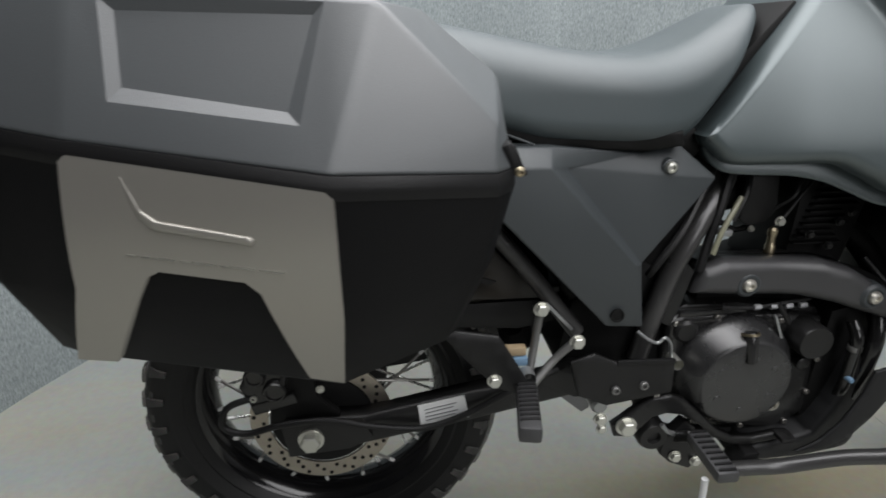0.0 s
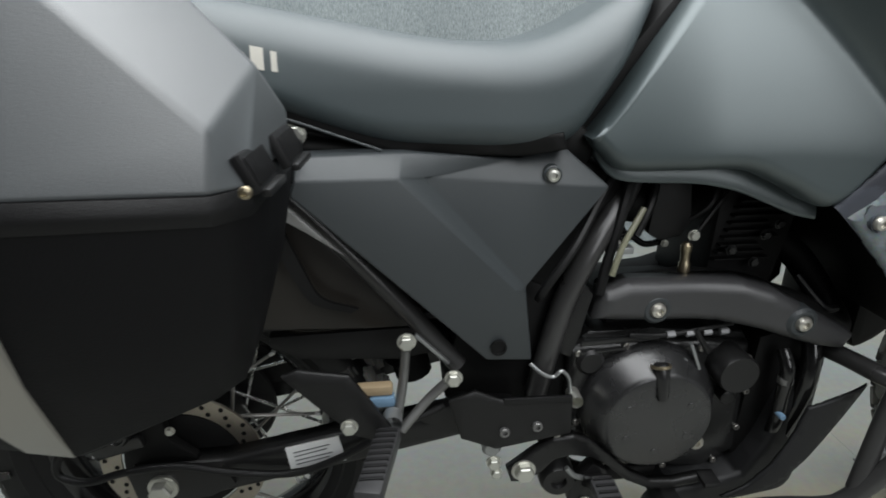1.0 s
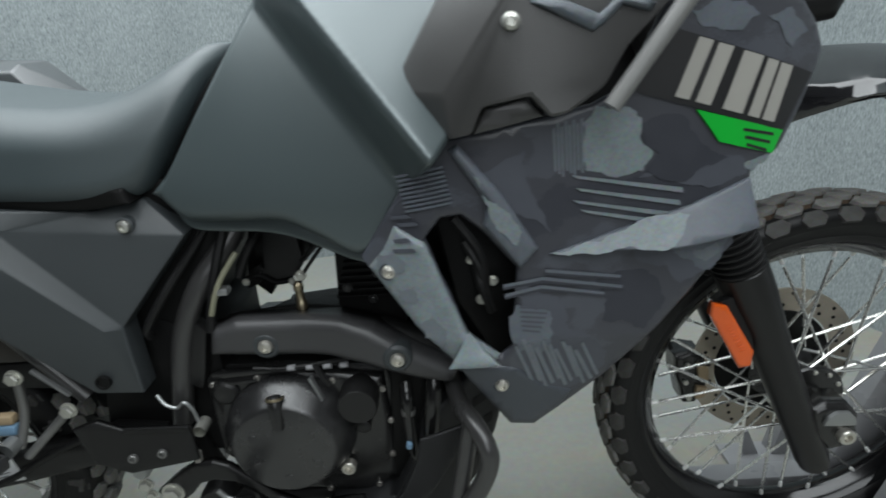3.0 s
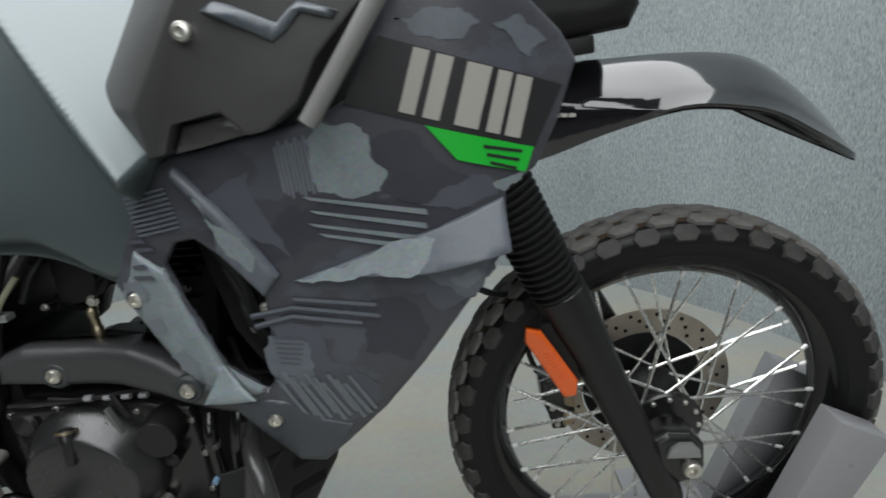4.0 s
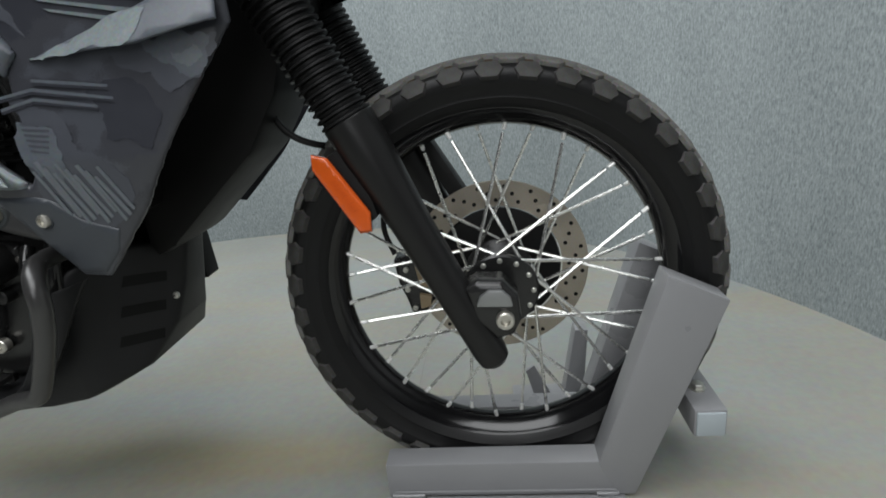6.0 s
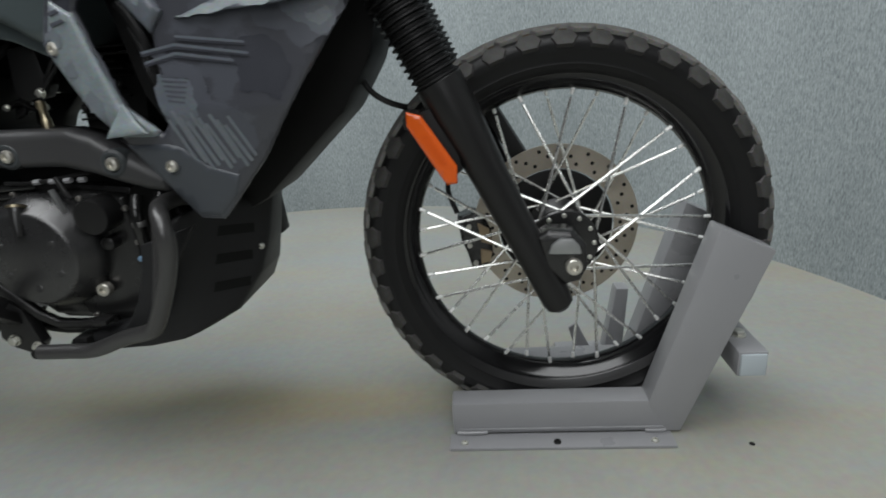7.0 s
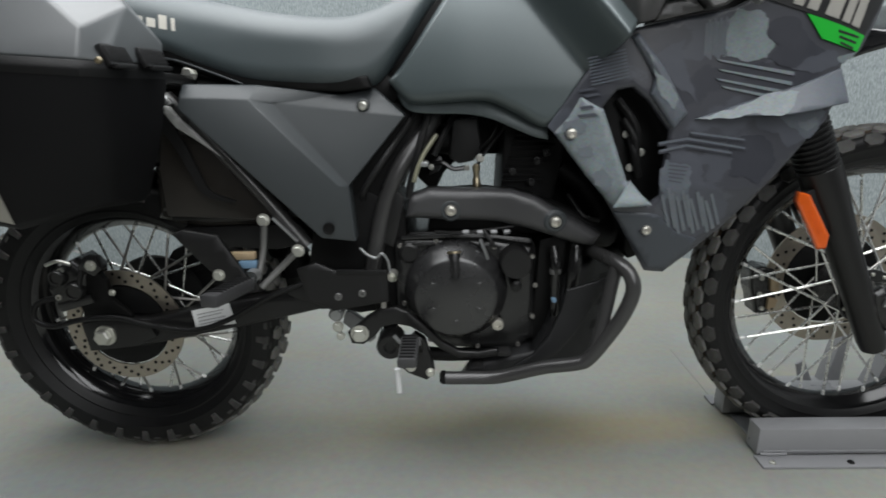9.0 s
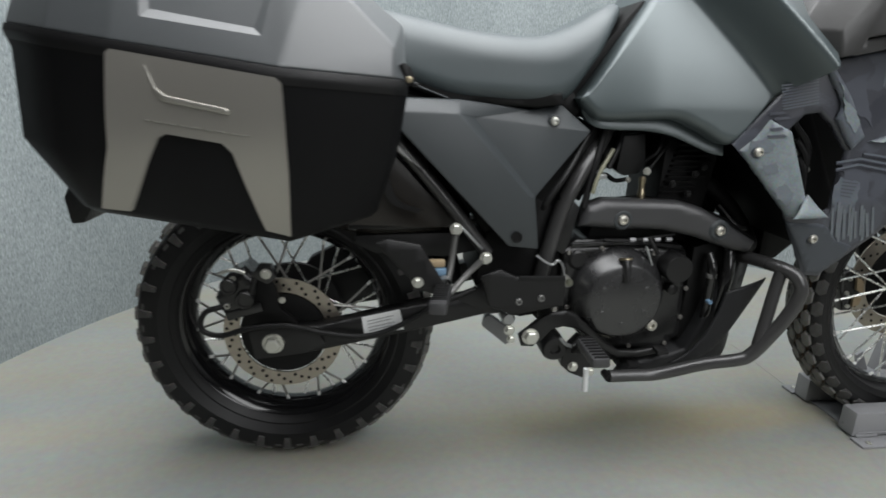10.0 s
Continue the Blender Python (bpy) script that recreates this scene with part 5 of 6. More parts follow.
def seat():
    def width(x, z):
        w = 0.148 - 0.036 * smooth(0.45, 0.70, x) - 0.02 * smooth(0.2, -0.2, x)
        w = w * np.sqrt(np.maximum(0.08, 1 - np.maximum(0, (x - 0.610) / 0.075) ** 2))
        return w - 0.02 * smooth(0.85, 0.97, z)
    low = [(-0.235, 0.945), (-0.10, 0.915), (0.05, 0.885), (0.19, 0.843), (0.27, 0.812), (0.345, 0.789), (0.42, 0.782), (0.505, 0.778), (0.548, 0.782), (0.572, 0.798), (0.597, 0.832), (0.64, 0.893), (0.682, 0.950)]
    top = [(-0.24, 0.965), (-0.10, 0.986), (0.03, 0.975), (0.15, 0.952), (0.235, 0.935), (0.31, 0.920), (0.385, 0.906), (0.465, 0.898), (0.515, 0.900), (0.56, 0.914), (0.605, 0.937), (0.648, 0.960), (0.678, 0.961)]
    s = part("seat", shell(low, top, width, 0.036, 0.052), SEAT, bike, "long dark grey vinyl motorcycle seat", 80)
    # raised marks on the passenger part stand in for the printed word
    for x, w, h in ((0.070, 0.015, 0.018), (0.092, 0.014, 0.014), (0.1115, 0.016, 0.014), (0.132, 0.014, 0.014), (0.152, 0.013, 0.014), (0.172, 0.014, 0.014), (0.193, 0.014, 0.014), (0.2125, 0.013, 0.022), (0.2295, 0.006, 0.020)):
        z = 0.9085 - 0.21 * (x - 0.07)
        q = [(x - w / 2, z), (x + w / 2, z - w * 0.2), (x + w / 2, z + h - w * 0.2), (x - w / 2, z + h)]
        part("seat_mark", pillow(q, lambda u, v: width(u, v) + 0.001, 0, 0.02), SEAT_PRINT, s, "pale printed mark")
    part("seat_base", pillow([(0.05, 0.875), (0.19, 0.835), (0.27, 0.805), (0.345, 0.781), (0.50, 0.773), (0.55, 0.779), (0.545, 0.80), (0.35, 0.82), (0.10, 0.90)], 0.136, 0.006, 0.02, mirror=True), DARK, s)
    # Two added dark fillers; they keep the seams round the seat black.
    part("under_seat_filler", pillow([(0.30, 0.79), (0.40, 0.768), (0.50, 0.752), (0.585, 0.752), (0.604, 0.775), (0.58, 0.80), (0.54, 0.815), (0.35, 0.825)], 0.098, 0.006, 0.02, mirror=True), DARK, s, "black filler under the seat")
    part("seat_gap_filler", prism([(0.560, 0.790), (0.590, 0.780), (0.640, 0.845), (0.715, 0.955), (0.700, 0.965), (0.60, 0.850)], -0.085, 0.085, 0.004), DARK, s, "black gap filler between seat and tank")
    part("seat_lip", tube([(0.19, -0.14, 0.835), (0.235, -0.148, 0.826), (0.29, -0.149, 0.806), (0.335, -0.149, 0.789)], 0.0016, 8), PANEL, s)
    return s


def tank():
    def side(x, z):
        # the upper front part stands proud of the knee recess
        d = 0.78 * x + 0.62 * z - 1.235
        step = smooth(-0.042, 0.024, d)
        w = 0.146 + 0.072 * smooth(0.50, 1.00, x) + 0.100 * step - 1.05 * np.maximum(0, d - 0.020)
        return (w - 0.70 * np.maximum(0, z - 0.775) ** 1.5) * (0.88 + 0.12 * smooth(0.555, 0.72, x))
    low = [(0.579, 0.790), (0.592, 0.772), (0.620, 0.751), (0.68, 0.753), (0.745, 0.755), (0.79, 0.737), (0.845, 0.714), (0.89, 0.775), (0.935, 0.838), (1.02, 0.93)]
    top = [(0.585, 0.794), (0.609, 0.825), (0.648, 0.881), (0.700, 0.957), (0.752, 1.035), (0.80, 1.09), (0.87, 1.10), (0.95, 1.09), (1.0, 1.06), (1.025, 1.03)]
    t = part("fuel_tank", shell(low, top, side, 0.020, 0.022, 80, 18), TANK, bike, "matt grey-green fuel tank with knee recesses", 80)
    # welded lip below the tank
    rings = []
    for p in curve_points([(0.592, 0.110, 0.764), (0.604, 0.120, 0.746), (0.622, 0.128, 0.737), (0.66, 0.134, 0.734), (0.711, 0.142, 0.733), (0.754, 0.150, 0.725), (0.789, 0.156, 0.711), (0.824, 0.162, 0.696), (0.850, 0.166, 0.690)], 5):
        x, d, z = p
        rings.append([(x, -d + 0.012, z + 0.036), (x, -d + 0.006, z + 0.024), (x, -d + 0.003, z + 0.014), (x, -d + 0.001, z + 0.005), (x, -d + 0.0015, z + 0.0015), (x, -d + 0.004, z), (x, -d + 0.03, z + 0.004)])
    part("tank_flange", loft(rings), TANK, t, "rolled lip below the tank", 80)
    return t


def side_panel():
    v = dict(A=(0.236, -0.190, 0.752), B=(0.243, -0.176, 0.790), C=(0.357, -0.152, 0.787), D=(0.495, -0.121, 0.769), E=(0.552, -0.108, 0.779), F=(0.606, -0.130, 0.732),
             G=(0.503, -0.149, 0.612), H=(0.512, -0.160, 0.513), I=(0.452, -0.168, 0.522), J=(0.427, -0.171, 0.549), K=(0.243, -0.193, 0.768), L=(0.352, -0.180, 0.764),
             M=(0.381, -0.151, 0.757), N=(0.490, -0.136, 0.744), O=(0.487, -0.163, 0.618))
    s = part("side_panel", faceted(v, ["K A J I H G O L", "B K L C", "C L M D", "D M N", "D N F E", "L O G M", "M G F N"], 0.035, 0.0028), PANEL, bike, "dark grey textured plastic side panel", 25)
    part("panel_boss", lathe([(0.0115, -0.10), (0.0115, -0.1335), (0.0095, -0.1345), (0.008, -0.1325), (0, -0.1325)], 0.534, 0.750, 20), PANEL, s)
    bolt(s, (0.534, -0.135, 0.750), 0.017, STEEL, "button")
    part("panel_hole", lathe([(0.010, -0.160), (0.0105, -0.1712), (0.008, -0.171), (0.0075, -0.1695), (0, -0.1695)], 0.4665, 0.540, 20), DARK, s, "round hole in the panel")
    return s


def shroud():
    def side(x, z):
        return 0.250 - 2 * np.maximum(0, x - 1.2) ** 2 - 2 * np.maximum(0, 1.0 - x) ** 2 - 0.22 * np.maximum(0, 0.62 - z)

    def drop(pts):
        """Lower the points below the vent, where the tip tucks in."""
        return [(x + 0.05 * max(0.0, 0.62 - z), z - 0.22 * max(0.0, 0.62 - z)) for x, z in pts]
    # outer outline, then round the vent and back
    outer = [(0.843, 0.716), (0.928, 0.846), (0.955, 0.858), (1.10, 0.884), (1.13, 0.900), (1.165, 0.975), (1.20, 1.02), (1.29, 0.985), (1.333, 0.946), (1.350, 0.920), (1.331, 0.866), (1.307, 0.822), (1.275, 0.803), (1.277, 0.746), (1.13, 0.566), (1.075, 0.520), (1.042, 0.494), (1.010, 0.497), (0.94, 0.598)]
    vent = [(0.966, 0.628), (1.004, 0.592), (1.017, 0.608), (1.022, 0.710), (0.985, 0.755), (0.962, 0.774), (0.940, 0.770), (0.922, 0.746)]
    outer = drop(outer)
    pts = outer + vent + [(0.9655, 0.6285), (outer[-1][0] - 0.0005, outer[-1][1] + 0.0005)]
    rad = [0.006] * (len(outer) - 1) + [0] + [0.008] * (len(vent)) + [0, 0]
    rad[len(outer) + len(vent) - 1] = 0.008
    s = part("radiator_shroud", pillow(pts, side, rad, 0.011), CAMO, bike, "camouflage printed plastic radiator shroud", 40)

    def over(up):
        return lambda x, z: side(x, z) + up

    def patch(pts, mat, up, seed, jag=0.16, deep=4, base=side):
        """A printed patch with a ragged outline."""
        rnd = random.Random(seed)
        q = [Vector(p) for p in drop(pts)]
        for _ in range(deep):
            fine = []
            for a, b in zip(q, q[1:] + q[:1]):
                d = b - a
                fine += [a, (a + b) / 2 + Vector((-d.y, d.x)) * rnd.uniform(-jag, jag)]
            q = fine
        part("camouflage_patch", pillow([tuple(p) for p in q], lambda x, z: base(x, z) + up * 0.6, 0, 0.012), mat, s)

    # pale, slate and dark patches of the print
    patch([(1.101, 0.882), (1.130, 0.880), (1.148, 0.867), (1.147, 0.850), (1.162, 0.832), (1.153, 0.813), (1.135, 0.810), (1.095, 0.816), (1.088, 0.845), (1.089, 0.866)], CAMO_PALE, 0.0014, 1)
    # its edge breaks up into upright hatching
    for k in range(8):
        x0 = 1.0585 + 0.0040 * k
        part("print_hatch", pillow([(x0, 0.862 + 0.0006 * k + 0.004 * (k % 2)), (x0 + 0.0024, 0.863 + 0.0006 * k + 0.004 * (k % 2)), (x0 + 0.0052, 0.818 - 0.003 * (k % 3)), (x0 + 0.0030, 0.818 - 0.003 * (k % 3))], over(0.0010), 0, 0.012), CAMO_SOFT, s)
    patch([(1.148, 0.861), (1.171, 0.870), (1.192, 0.866), (1.208, 0.842), (1.242, 0.822), (1.213, 0.813), (1.198, 0.799), (1.173, 0.803), (1.156, 0.813), (1.168, 0.831), (1.152, 0.841)], CAMO_DARK, 0.0024, 2, 0.1)
    patch([(1.169, 0.826), (1.232, 0.826), (1.262, 0.818), (1.268, 0.803), (1.222, 0.791), (1.191, 0.799), (1.150, 0.806)], CAMO_MID, 0.0014, 3)
    patch([(1.140, 0.745), (1.181, 0.741), (1.236, 0.738), (1.264, 0.738), (1.262, 0.722), (1.238, 0.694), (1.206, 0.681), (1.190, 0.704), (1.152, 0.716)], CAMO_MID, 0.0014, 4)
    patch([(1.185, 0.735), (1.236, 0.738), (1.258, 0.734), (1.250, 0.708), (1.226, 0.697), (1.205, 0.712)], CAMO_SLATE, 0.0022, 24, 0.2)
    patch([(1.215, 0.722), (1.240, 0.728), (1.248, 0.716), (1.230, 0.706)], CAMO_SOFT, 0.0030, 14, 0.22)
    patch([(1.017, 0.690), (1.071, 0.668), (1.081, 0.630), (1.117, 0.610), (1.124, 0.578), (1.082, 0.545), (1.046, 0.553), (1.023, 0.590)], CAMO_MID, 0.0014, 5, 0.2)
    patch([(1.020, 0.665), (1.052, 0.660), (1.062, 0.630), (1.050, 0.600), (1.024, 0.605)], CAMO_SLATE, 0.0022, 25, 0.2)
    for k in range(6):
        part("print_hatch", pillow([(1.024 + 0.0006 * k, 0.664 - 0.006 * k), (1.058 - 0.002 * k, 0.660 - 0.006 * k), (1.058 - 0.002 * k, 0.658 - 0.006 * k), (1.024 + 0.0006 * k, 0.6615 - 0.006 * k)], over(0.0018), 0, 0.012), CAMO_MID, s)
    patch([(1.110, 0.690), (1.165, 0.700), (1.190, 0.660), (1.170, 0.625), (1.120, 0.640)], CAMO_DARK, 0.0014, 6, 0.18)
    patch([(0.975, 0.820), (1.030, 0.842), (1.042, 0.790), (1.060, 0.750), (1.020, 0.775), (0.990, 0.800)], CAMO_MID, 0.0014, 7, 0.12)
    patch([(1.180, 0.965), (1.215, 0.972), (1.255, 0.958), (1.240, 0.945), (1.200, 0.949)], CAMO_SLATE, 0.0014, 8, 0.15)
    patch([(1.265, 0.955), (1.292, 0.962), (1.318, 0.940), (1.300, 0.925), (1.285, 0.940)], CAMO_SLATE, 0.0014, 9, 0.15)
    patch([(1.262, 0.812), (1.285, 0.818), (1.300, 0.830), (1.290, 0.812), (1.272, 0.803)], CAMO_PALE, 0.0018, 10, 0.15)
    # scoop beside the vent, with its lip
    scoop = over(0.006)
    part("air_scoop", pillow([(0.852, 0.706), (0.872, 0.730), (0.888, 0.762), (0.922, 0.742), (0.963, 0.632), (1.002, 0.597), (1.000, 0.588), (0.945, 0.590), (0.905, 0.635)], scoop, 0.008, 0.010), CAMO_PALE, s, "pale blue-grey air scoop beside the vent")
    part("scoop_lip", pillow([(0.940, 0.592), (0.966, 0.634), (0.984, 0.612), (1.000, 0.596)], lambda x, z: scoop(x, z) + 0.0010 + 0.75 * np.maximum(0, 0.636 - z - 0.05 * (x - 0.966)) * smooth(0.640, 0.60, z) * 0.6, 0.003, 0.008), CAMO_PALE, s, "pale turned-out lip of the scoop")
    patch([(0.866, 0.724), (0.886, 0.728), (0.899, 0.717), (0.890, 0.704), (0.873, 0.697), (0.864, 0.708)], CAMO_SOFT, 0.0012, 11, 0.2, base=scoop)
    patch([(0.905, 0.640), (0.922, 0.652), (0.940, 0.632), (0.934, 0.612), (0.915, 0.624)], CAMO_SOFT, 0.0012, 12, 0.2, base=scoop)
    patch([(0.885, 0.684), (0.905, 0.690), (0.910, 0.672), (0.893, 0.668)], CAMO_SOFT, 0.0012, 13, 0.25, base=scoop)
    part("shroud_foot", pillow(drop([(0.946, 0.588), (1.006, 0.587), (1.022, 0.583), (1.05, 0.560), (1.09, 0.548), (1.075, 0.523), (1.042, 0.498), (1.012, 0.501)]), over(0.003), 0.006, 0.012), SLATE, s, "slate grey lower tip of the shroud")
    part("shroud_blade", pillow([(0.985, 0.765), (0.99, 0.79), (0.952, 0.846), (0.962, 0.852), (1.005, 0.80), (1.045, 0.735), (1.025, 0.712)], over(0.010), 0.008, 0.010), CAMO_SLATE, s, "blue-grey blade ahead of the vent")
    patch([(0.972, 0.826), (0.999, 0.790), (1.014, 0.778), (1.026, 0.757), (1.020, 0.742), (1.003, 0.758), (0.992, 0.780)], CAMO_PALE, 0.0016, 16, 0.15, base=over(0.010))

    def wing(x, z):
        return side(x, z) + 0.003 + 0.50 * np.clip(0.728 + 0.33 * (x - 1.056) - z, 0, 0.05)
    part("shroud_wing", pillow([(1.056, 0.726), (1.126, 0.749), (1.200, 0.772), (1.272, 0.798), (1.277, 0.748), (1.190, 0.732), (1.122, 0.730)], wing, 0.003, 0.010), CAMO_SLATE, s, "pale raised wing on the shroud", 20)
    # pale streak: the wing's lit face put into the print colour
    patch([(1.060, 0.728), (1.129, 0.748), (1.182, 0.765), (1.203, 0.765), (1.196, 0.750), (1.186, 0.735), (1.130, 0.733)], CAMO_PALE, 0.0012, 17, 0.1, base=wing)
    part("decal_band", pillow([(1.128, 0.897), (1.166, 0.952), (1.334, 0.898), (1.305, 0.842)], over(0.0024), 0, 0.012), INK, s, "black decal band")
    part("green_flash", pillow([(1.201, 0.873), (1.257, 0.857), (1.304, 0.843), (1.295, 0.820), (1.229, 0.839)], over(0.0032), 0, 0.012), GREEN, s, "bright green decal flash")
    for k in range(3):
        part("flash_mark", pillow([(1.254 + 0.003 * k, 0.851 - 0.008 * k), (1.292 - 0.003 * k, 0.842 - 0.008 * k), (1.292 - 0.003 * k, 0.839 - 0.008 * k), (1.254 + 0.003 * k, 0.848 - 0.008 * k)], over(0.0040), 0, 0.012), INK, s)
    # pale print on the band, as plain slanted blocks
    def block(q):
        part("band_mark", pillow(q, over(0.0040), 0, 0.012), PALE, s, "pale slanted block print")
    for x, w in ((0, 0.014), (0.020, 0.015), (0.047, 0.022), (0.075, 0.013), (0.092, 0.015)):
        u, v = 1.196 + x, 0.941 - 0.32 * x
        block([(u, v), (u + w, v - 0.3 * w), (u + w - 0.018 + 0.05 * x, v - 0.3 * w - 0.054), (u - 0.018 + 0.05 * x, v - 0.054)])
    # striped print
    for k in range(9):
        x0, z0 = 0.894 + 0.001 * k, 0.818 - 0.0048 * k
        part("print_stripe", pillow([(x0, z0), (x0 + 0.052, z0 + 0.012), (x0 + 0.052, z0 + 0.0095), (x0 + 0.001, z0 - 0.0022)], over(0.0022), 0, 0.012), CAMO_SLATE, s)
    for x0, x1, z0, up in ((0.884, 0.904, 0.772, 0.0022), (0.892, 0.912, 0.764, 0.0022), (0.886, 0.902, 0.746, 0.0076), (0.884, 0.908, 0.734, 0.0076)):
        part("print_stripe", pillow([(x0, z0), (x1, z0 + 0.003), (x1 + 0.004, z0 - 0.0005), (x0 + 0.002, z0 - 0.004)], over(up), 0, 0.012), CAMO_MID, s)
    for k, (x0, x1, z0, z1) in enumerate(((1.079, 1.196, 0.813, 0.793), (1.084, 1.195, 0.799, 0.779), (1.081, 1.190, 0.786, 0.766), (1.090, 1.184, 0.775, 0.757))):
        part("print_stripe", pillow([(x0, z0), (x1, z1), (x1 + 0.001, z1 - 0.0055), (x0 + 0.006, z0 - 0.0035)], over(0.0022), 0, 0.012), CAMO_PALE, s)
    for x0, xm, x1, z0, zm, z1 in ((1.053, 1.09, 1.137, 0.708, 0.703, 0.696), (1.006, 1.050, 1.140, 0.692, 0.699, 0.683), (1.008, 1.049, 1.120, 0.680, 0.689, 0.676)):
        part("print_stripe", pillow([(x0, z0), (xm, zm), (x1, z1), (x1, z1 - 0.003), (xm, zm - 0.0035), (x0, z0 - 0.003)], over(0.0024), 0, 0.012), CAMO_SLATE, s)
        part("print_stripe", pillow([(x0, z0 - 0.0035), (xm, zm - 0.004), (x1, z1 - 0.0035), (x1, z1 - 0.0055), (xm, zm - 0.0065), (x0, z0 - 0.006)], over(0.0024), 0, 0.012), CAMO_DARK, s)
    for k in range(11):
        x0, z0 = 1.018 + 0.0078 * k, 0.611 - 0.0010 * k + 0.005 * ((k * 2) % 3)
        w, low = 0.0036 + 0.0010 * (k % 2), 0.052 + 0.005 * (k % 3) - 0.0015 * k
        part("print_stripe", pillow(drop([(x0, z0), (x0 + w, z0 + 0.001), (x0 + w + 0.021, z0 - low), (x0 + 0.021, z0 - low - 0.002)]), over(0.0022), 0, 0.012), CAMO_SOFT, s)
    for x, y, z in ((0.877, -0.226, 0.705), (1.004, -0.238, 0.549)):
        part("bolt_boss", lathe([(0.011, y + 0.01), (0.011, y + 0.0), (0.008, y + 0.002), (0, y + 0.002)], x, z, 20), SLATE, s)
        bolt(s, (x, y, z), 0.017, BOLT_STEEL, "button", "bright button bolt")
    other = part("radiator_shroud", pillow(outer, side, 0.006, 0.03), CAMO, bike, "camouflage printed plastic radiator shroud")
    other.scale = (1, -1, 1)
    return s


def tank_guard():
    def side(x, z):
        return 0.286 - 0.75 * np.maximum(0, 0.945 - x) - 0.9 * np.maximum(0, z - 0.975)
    v = dict(gl=(0.897, -0.238, 0.905), gb=(0.938, -0.242, 0.857), c1=(0.950, -0.272, 0.902), c2=(0.955, -0.275, 0.861), p1=(1.015, -0.282, 0.995), p0=(0.950, -0.232, 0.990), pt=(1.03, -0.262, 1.05), pt0=(0.985, -0.222, 1.05),
             n1=(0.975, -0.284, 0.866), n2=(0.986, -0.286, 0.891), n3=(1.030, -0.288, 0.899), n4=(1.049, -0.287, 0.878), n5=(1.066, -0.287, 0.881), n6=(1.098, -0.290, 0.904), n7=(1.118, -0.288, 0.938), n8=(1.165, -0.283, 0.985), n9=(1.19, -0.262, 1.05))
    g = part("tank_guard", faceted(v, ["gl gb c2 c1", "gl c1 p1 p0", "p0 p1 pt pt0", "c1 c2 n1 n2 n3 n4 n5 n6 n7 n8 p1", "p1 n8 n9 pt"], 0.07, 0.004), GUARD, bike, "brown-grey plastic side guard on the tank", 25)
    part("guard_recess", pillow([(0.977, 0.864), (0.989, 0.888), (1.028, 0.896), (1.046, 0.878), (1.0, 0.868)], 0.272, 0.003, 0.01, back=-0.22), GUARD, g)
    part("guard_ridge", pillow([(1.03, 0.978), (1.085, 0.951), (1.095, 0.957), (1.11, 0.972), (1.135, 0.965), (1.14, 0.972), (1.108, 0.982), (1.09, 0.966), (1.035, 0.99)], lambda x, z: side(x, z) + 0.006, 0.005, 0.01), BLADE, g, "grey raised ridge")
    bolt(g, (1.013, -0.286, 0.964), 0.017, STEEL, "button", "bright button bolt")
    part("guard_rod", tube([(1.104, -0.292, 0.886), (1.20, -0.285, 1.02)], 0.0085, 12, 1), ROD_PAINT, g, "grey tubular guard rod")
    return g


# wheels and tyres
ft = tyre("front_tyre", FX, FZ, 0.351, 0.098, 0.278, "knobbly black front tyre")
rt = tyre("rear_tyre", RX, RZ, 0.313, 0.130, 0.222, "knobbly black rear tyre")
# rows: y, radius, tilt, length, width, height, stagger
tread_rows(ft, FX, FZ, [(-0.0115, 0.3490, 3, 0.046, 0.0200, 0.010, 0.0), (0.0115, 0.3490, -3, 0.046, 0.0200, 0.010, 0.5), (-0.0325, 0.3450, 25, 0.045, 0.0200, 0.011, 0.5), (0.0325, 0.3450, -25, 0.045, 0.0200, 0.011, 0.0),
                       (-0.0490, 0.3290, 60, 0.042, 0.025, 0.010, 0.0), (0.0490, 0.3290, -60, 0.042, 0.025, 0.010, 0.5)], 38)
tread_rows(rt, RX, RZ, [(-0.015, 0.3140, 3, 0.034, 0.026, 0.013, 0.0), (0.015, 0.3140, -3, 0.034, 0.026, 0.013, 0.5), (-0.043, 0.3060, 22, 0.032, 0.024, 0.013, 0.25), (0.043, 0.3060, -22, 0.032, 0.024, 0.013, 0.75),
                       (-0.0620, 0.2880, 58, 0.024, 0.018, 0.011, 0.75), (0.0620, 0.2880, -58, 0.024, 0.018, 0.011, 0.25)], 38)
sidewall_lugs(rt, RX, RZ, 0.313, 0.130, 0.222, 30)
fw = wheel("front_wheel", FX, FZ, 0.276, 0.030, 0.056, 36, "black front rim with wire spokes")
rw = wheel("rear_wheel", RX, RZ, 0.220, 0.040, 0.062, 36, "black rear rim with wire spokes")
brake_disc(fw, FX, FZ, 0.066, 0.152, 0.108, 20, 0.09, "drilled front brake disc")
brake_disc(rw, RX, RZ, -0.078, 0.120, 0.090, 18, 0.07, "drilled bronze-grey rear brake disc")
part("groove_dust", lathe([(0.3375, -0.030), (0.3410, -0.022), (0.3430, 0.0), (0.3410, 0.022), (0.3375, 0.030), (0.330, 0.0)], FX, FZ, 96, closed=True), DUST, ft, "brown dust in the tread grooves")
part("sprocket", lathe([(0.05, 0.06), (0.105, 0.06), (0.108, 0.064), (0.105, 0.068), (0.05, 0.068)], RX, RZ, 45, closed=True), PLATE, rw, "dark steel rear sprocket")
engine_block()
exhaust()
engine_guard()
skid_plate()
frame_and_tail()
swingarm()
foot_controls()
hoses()
front_end()
fender()
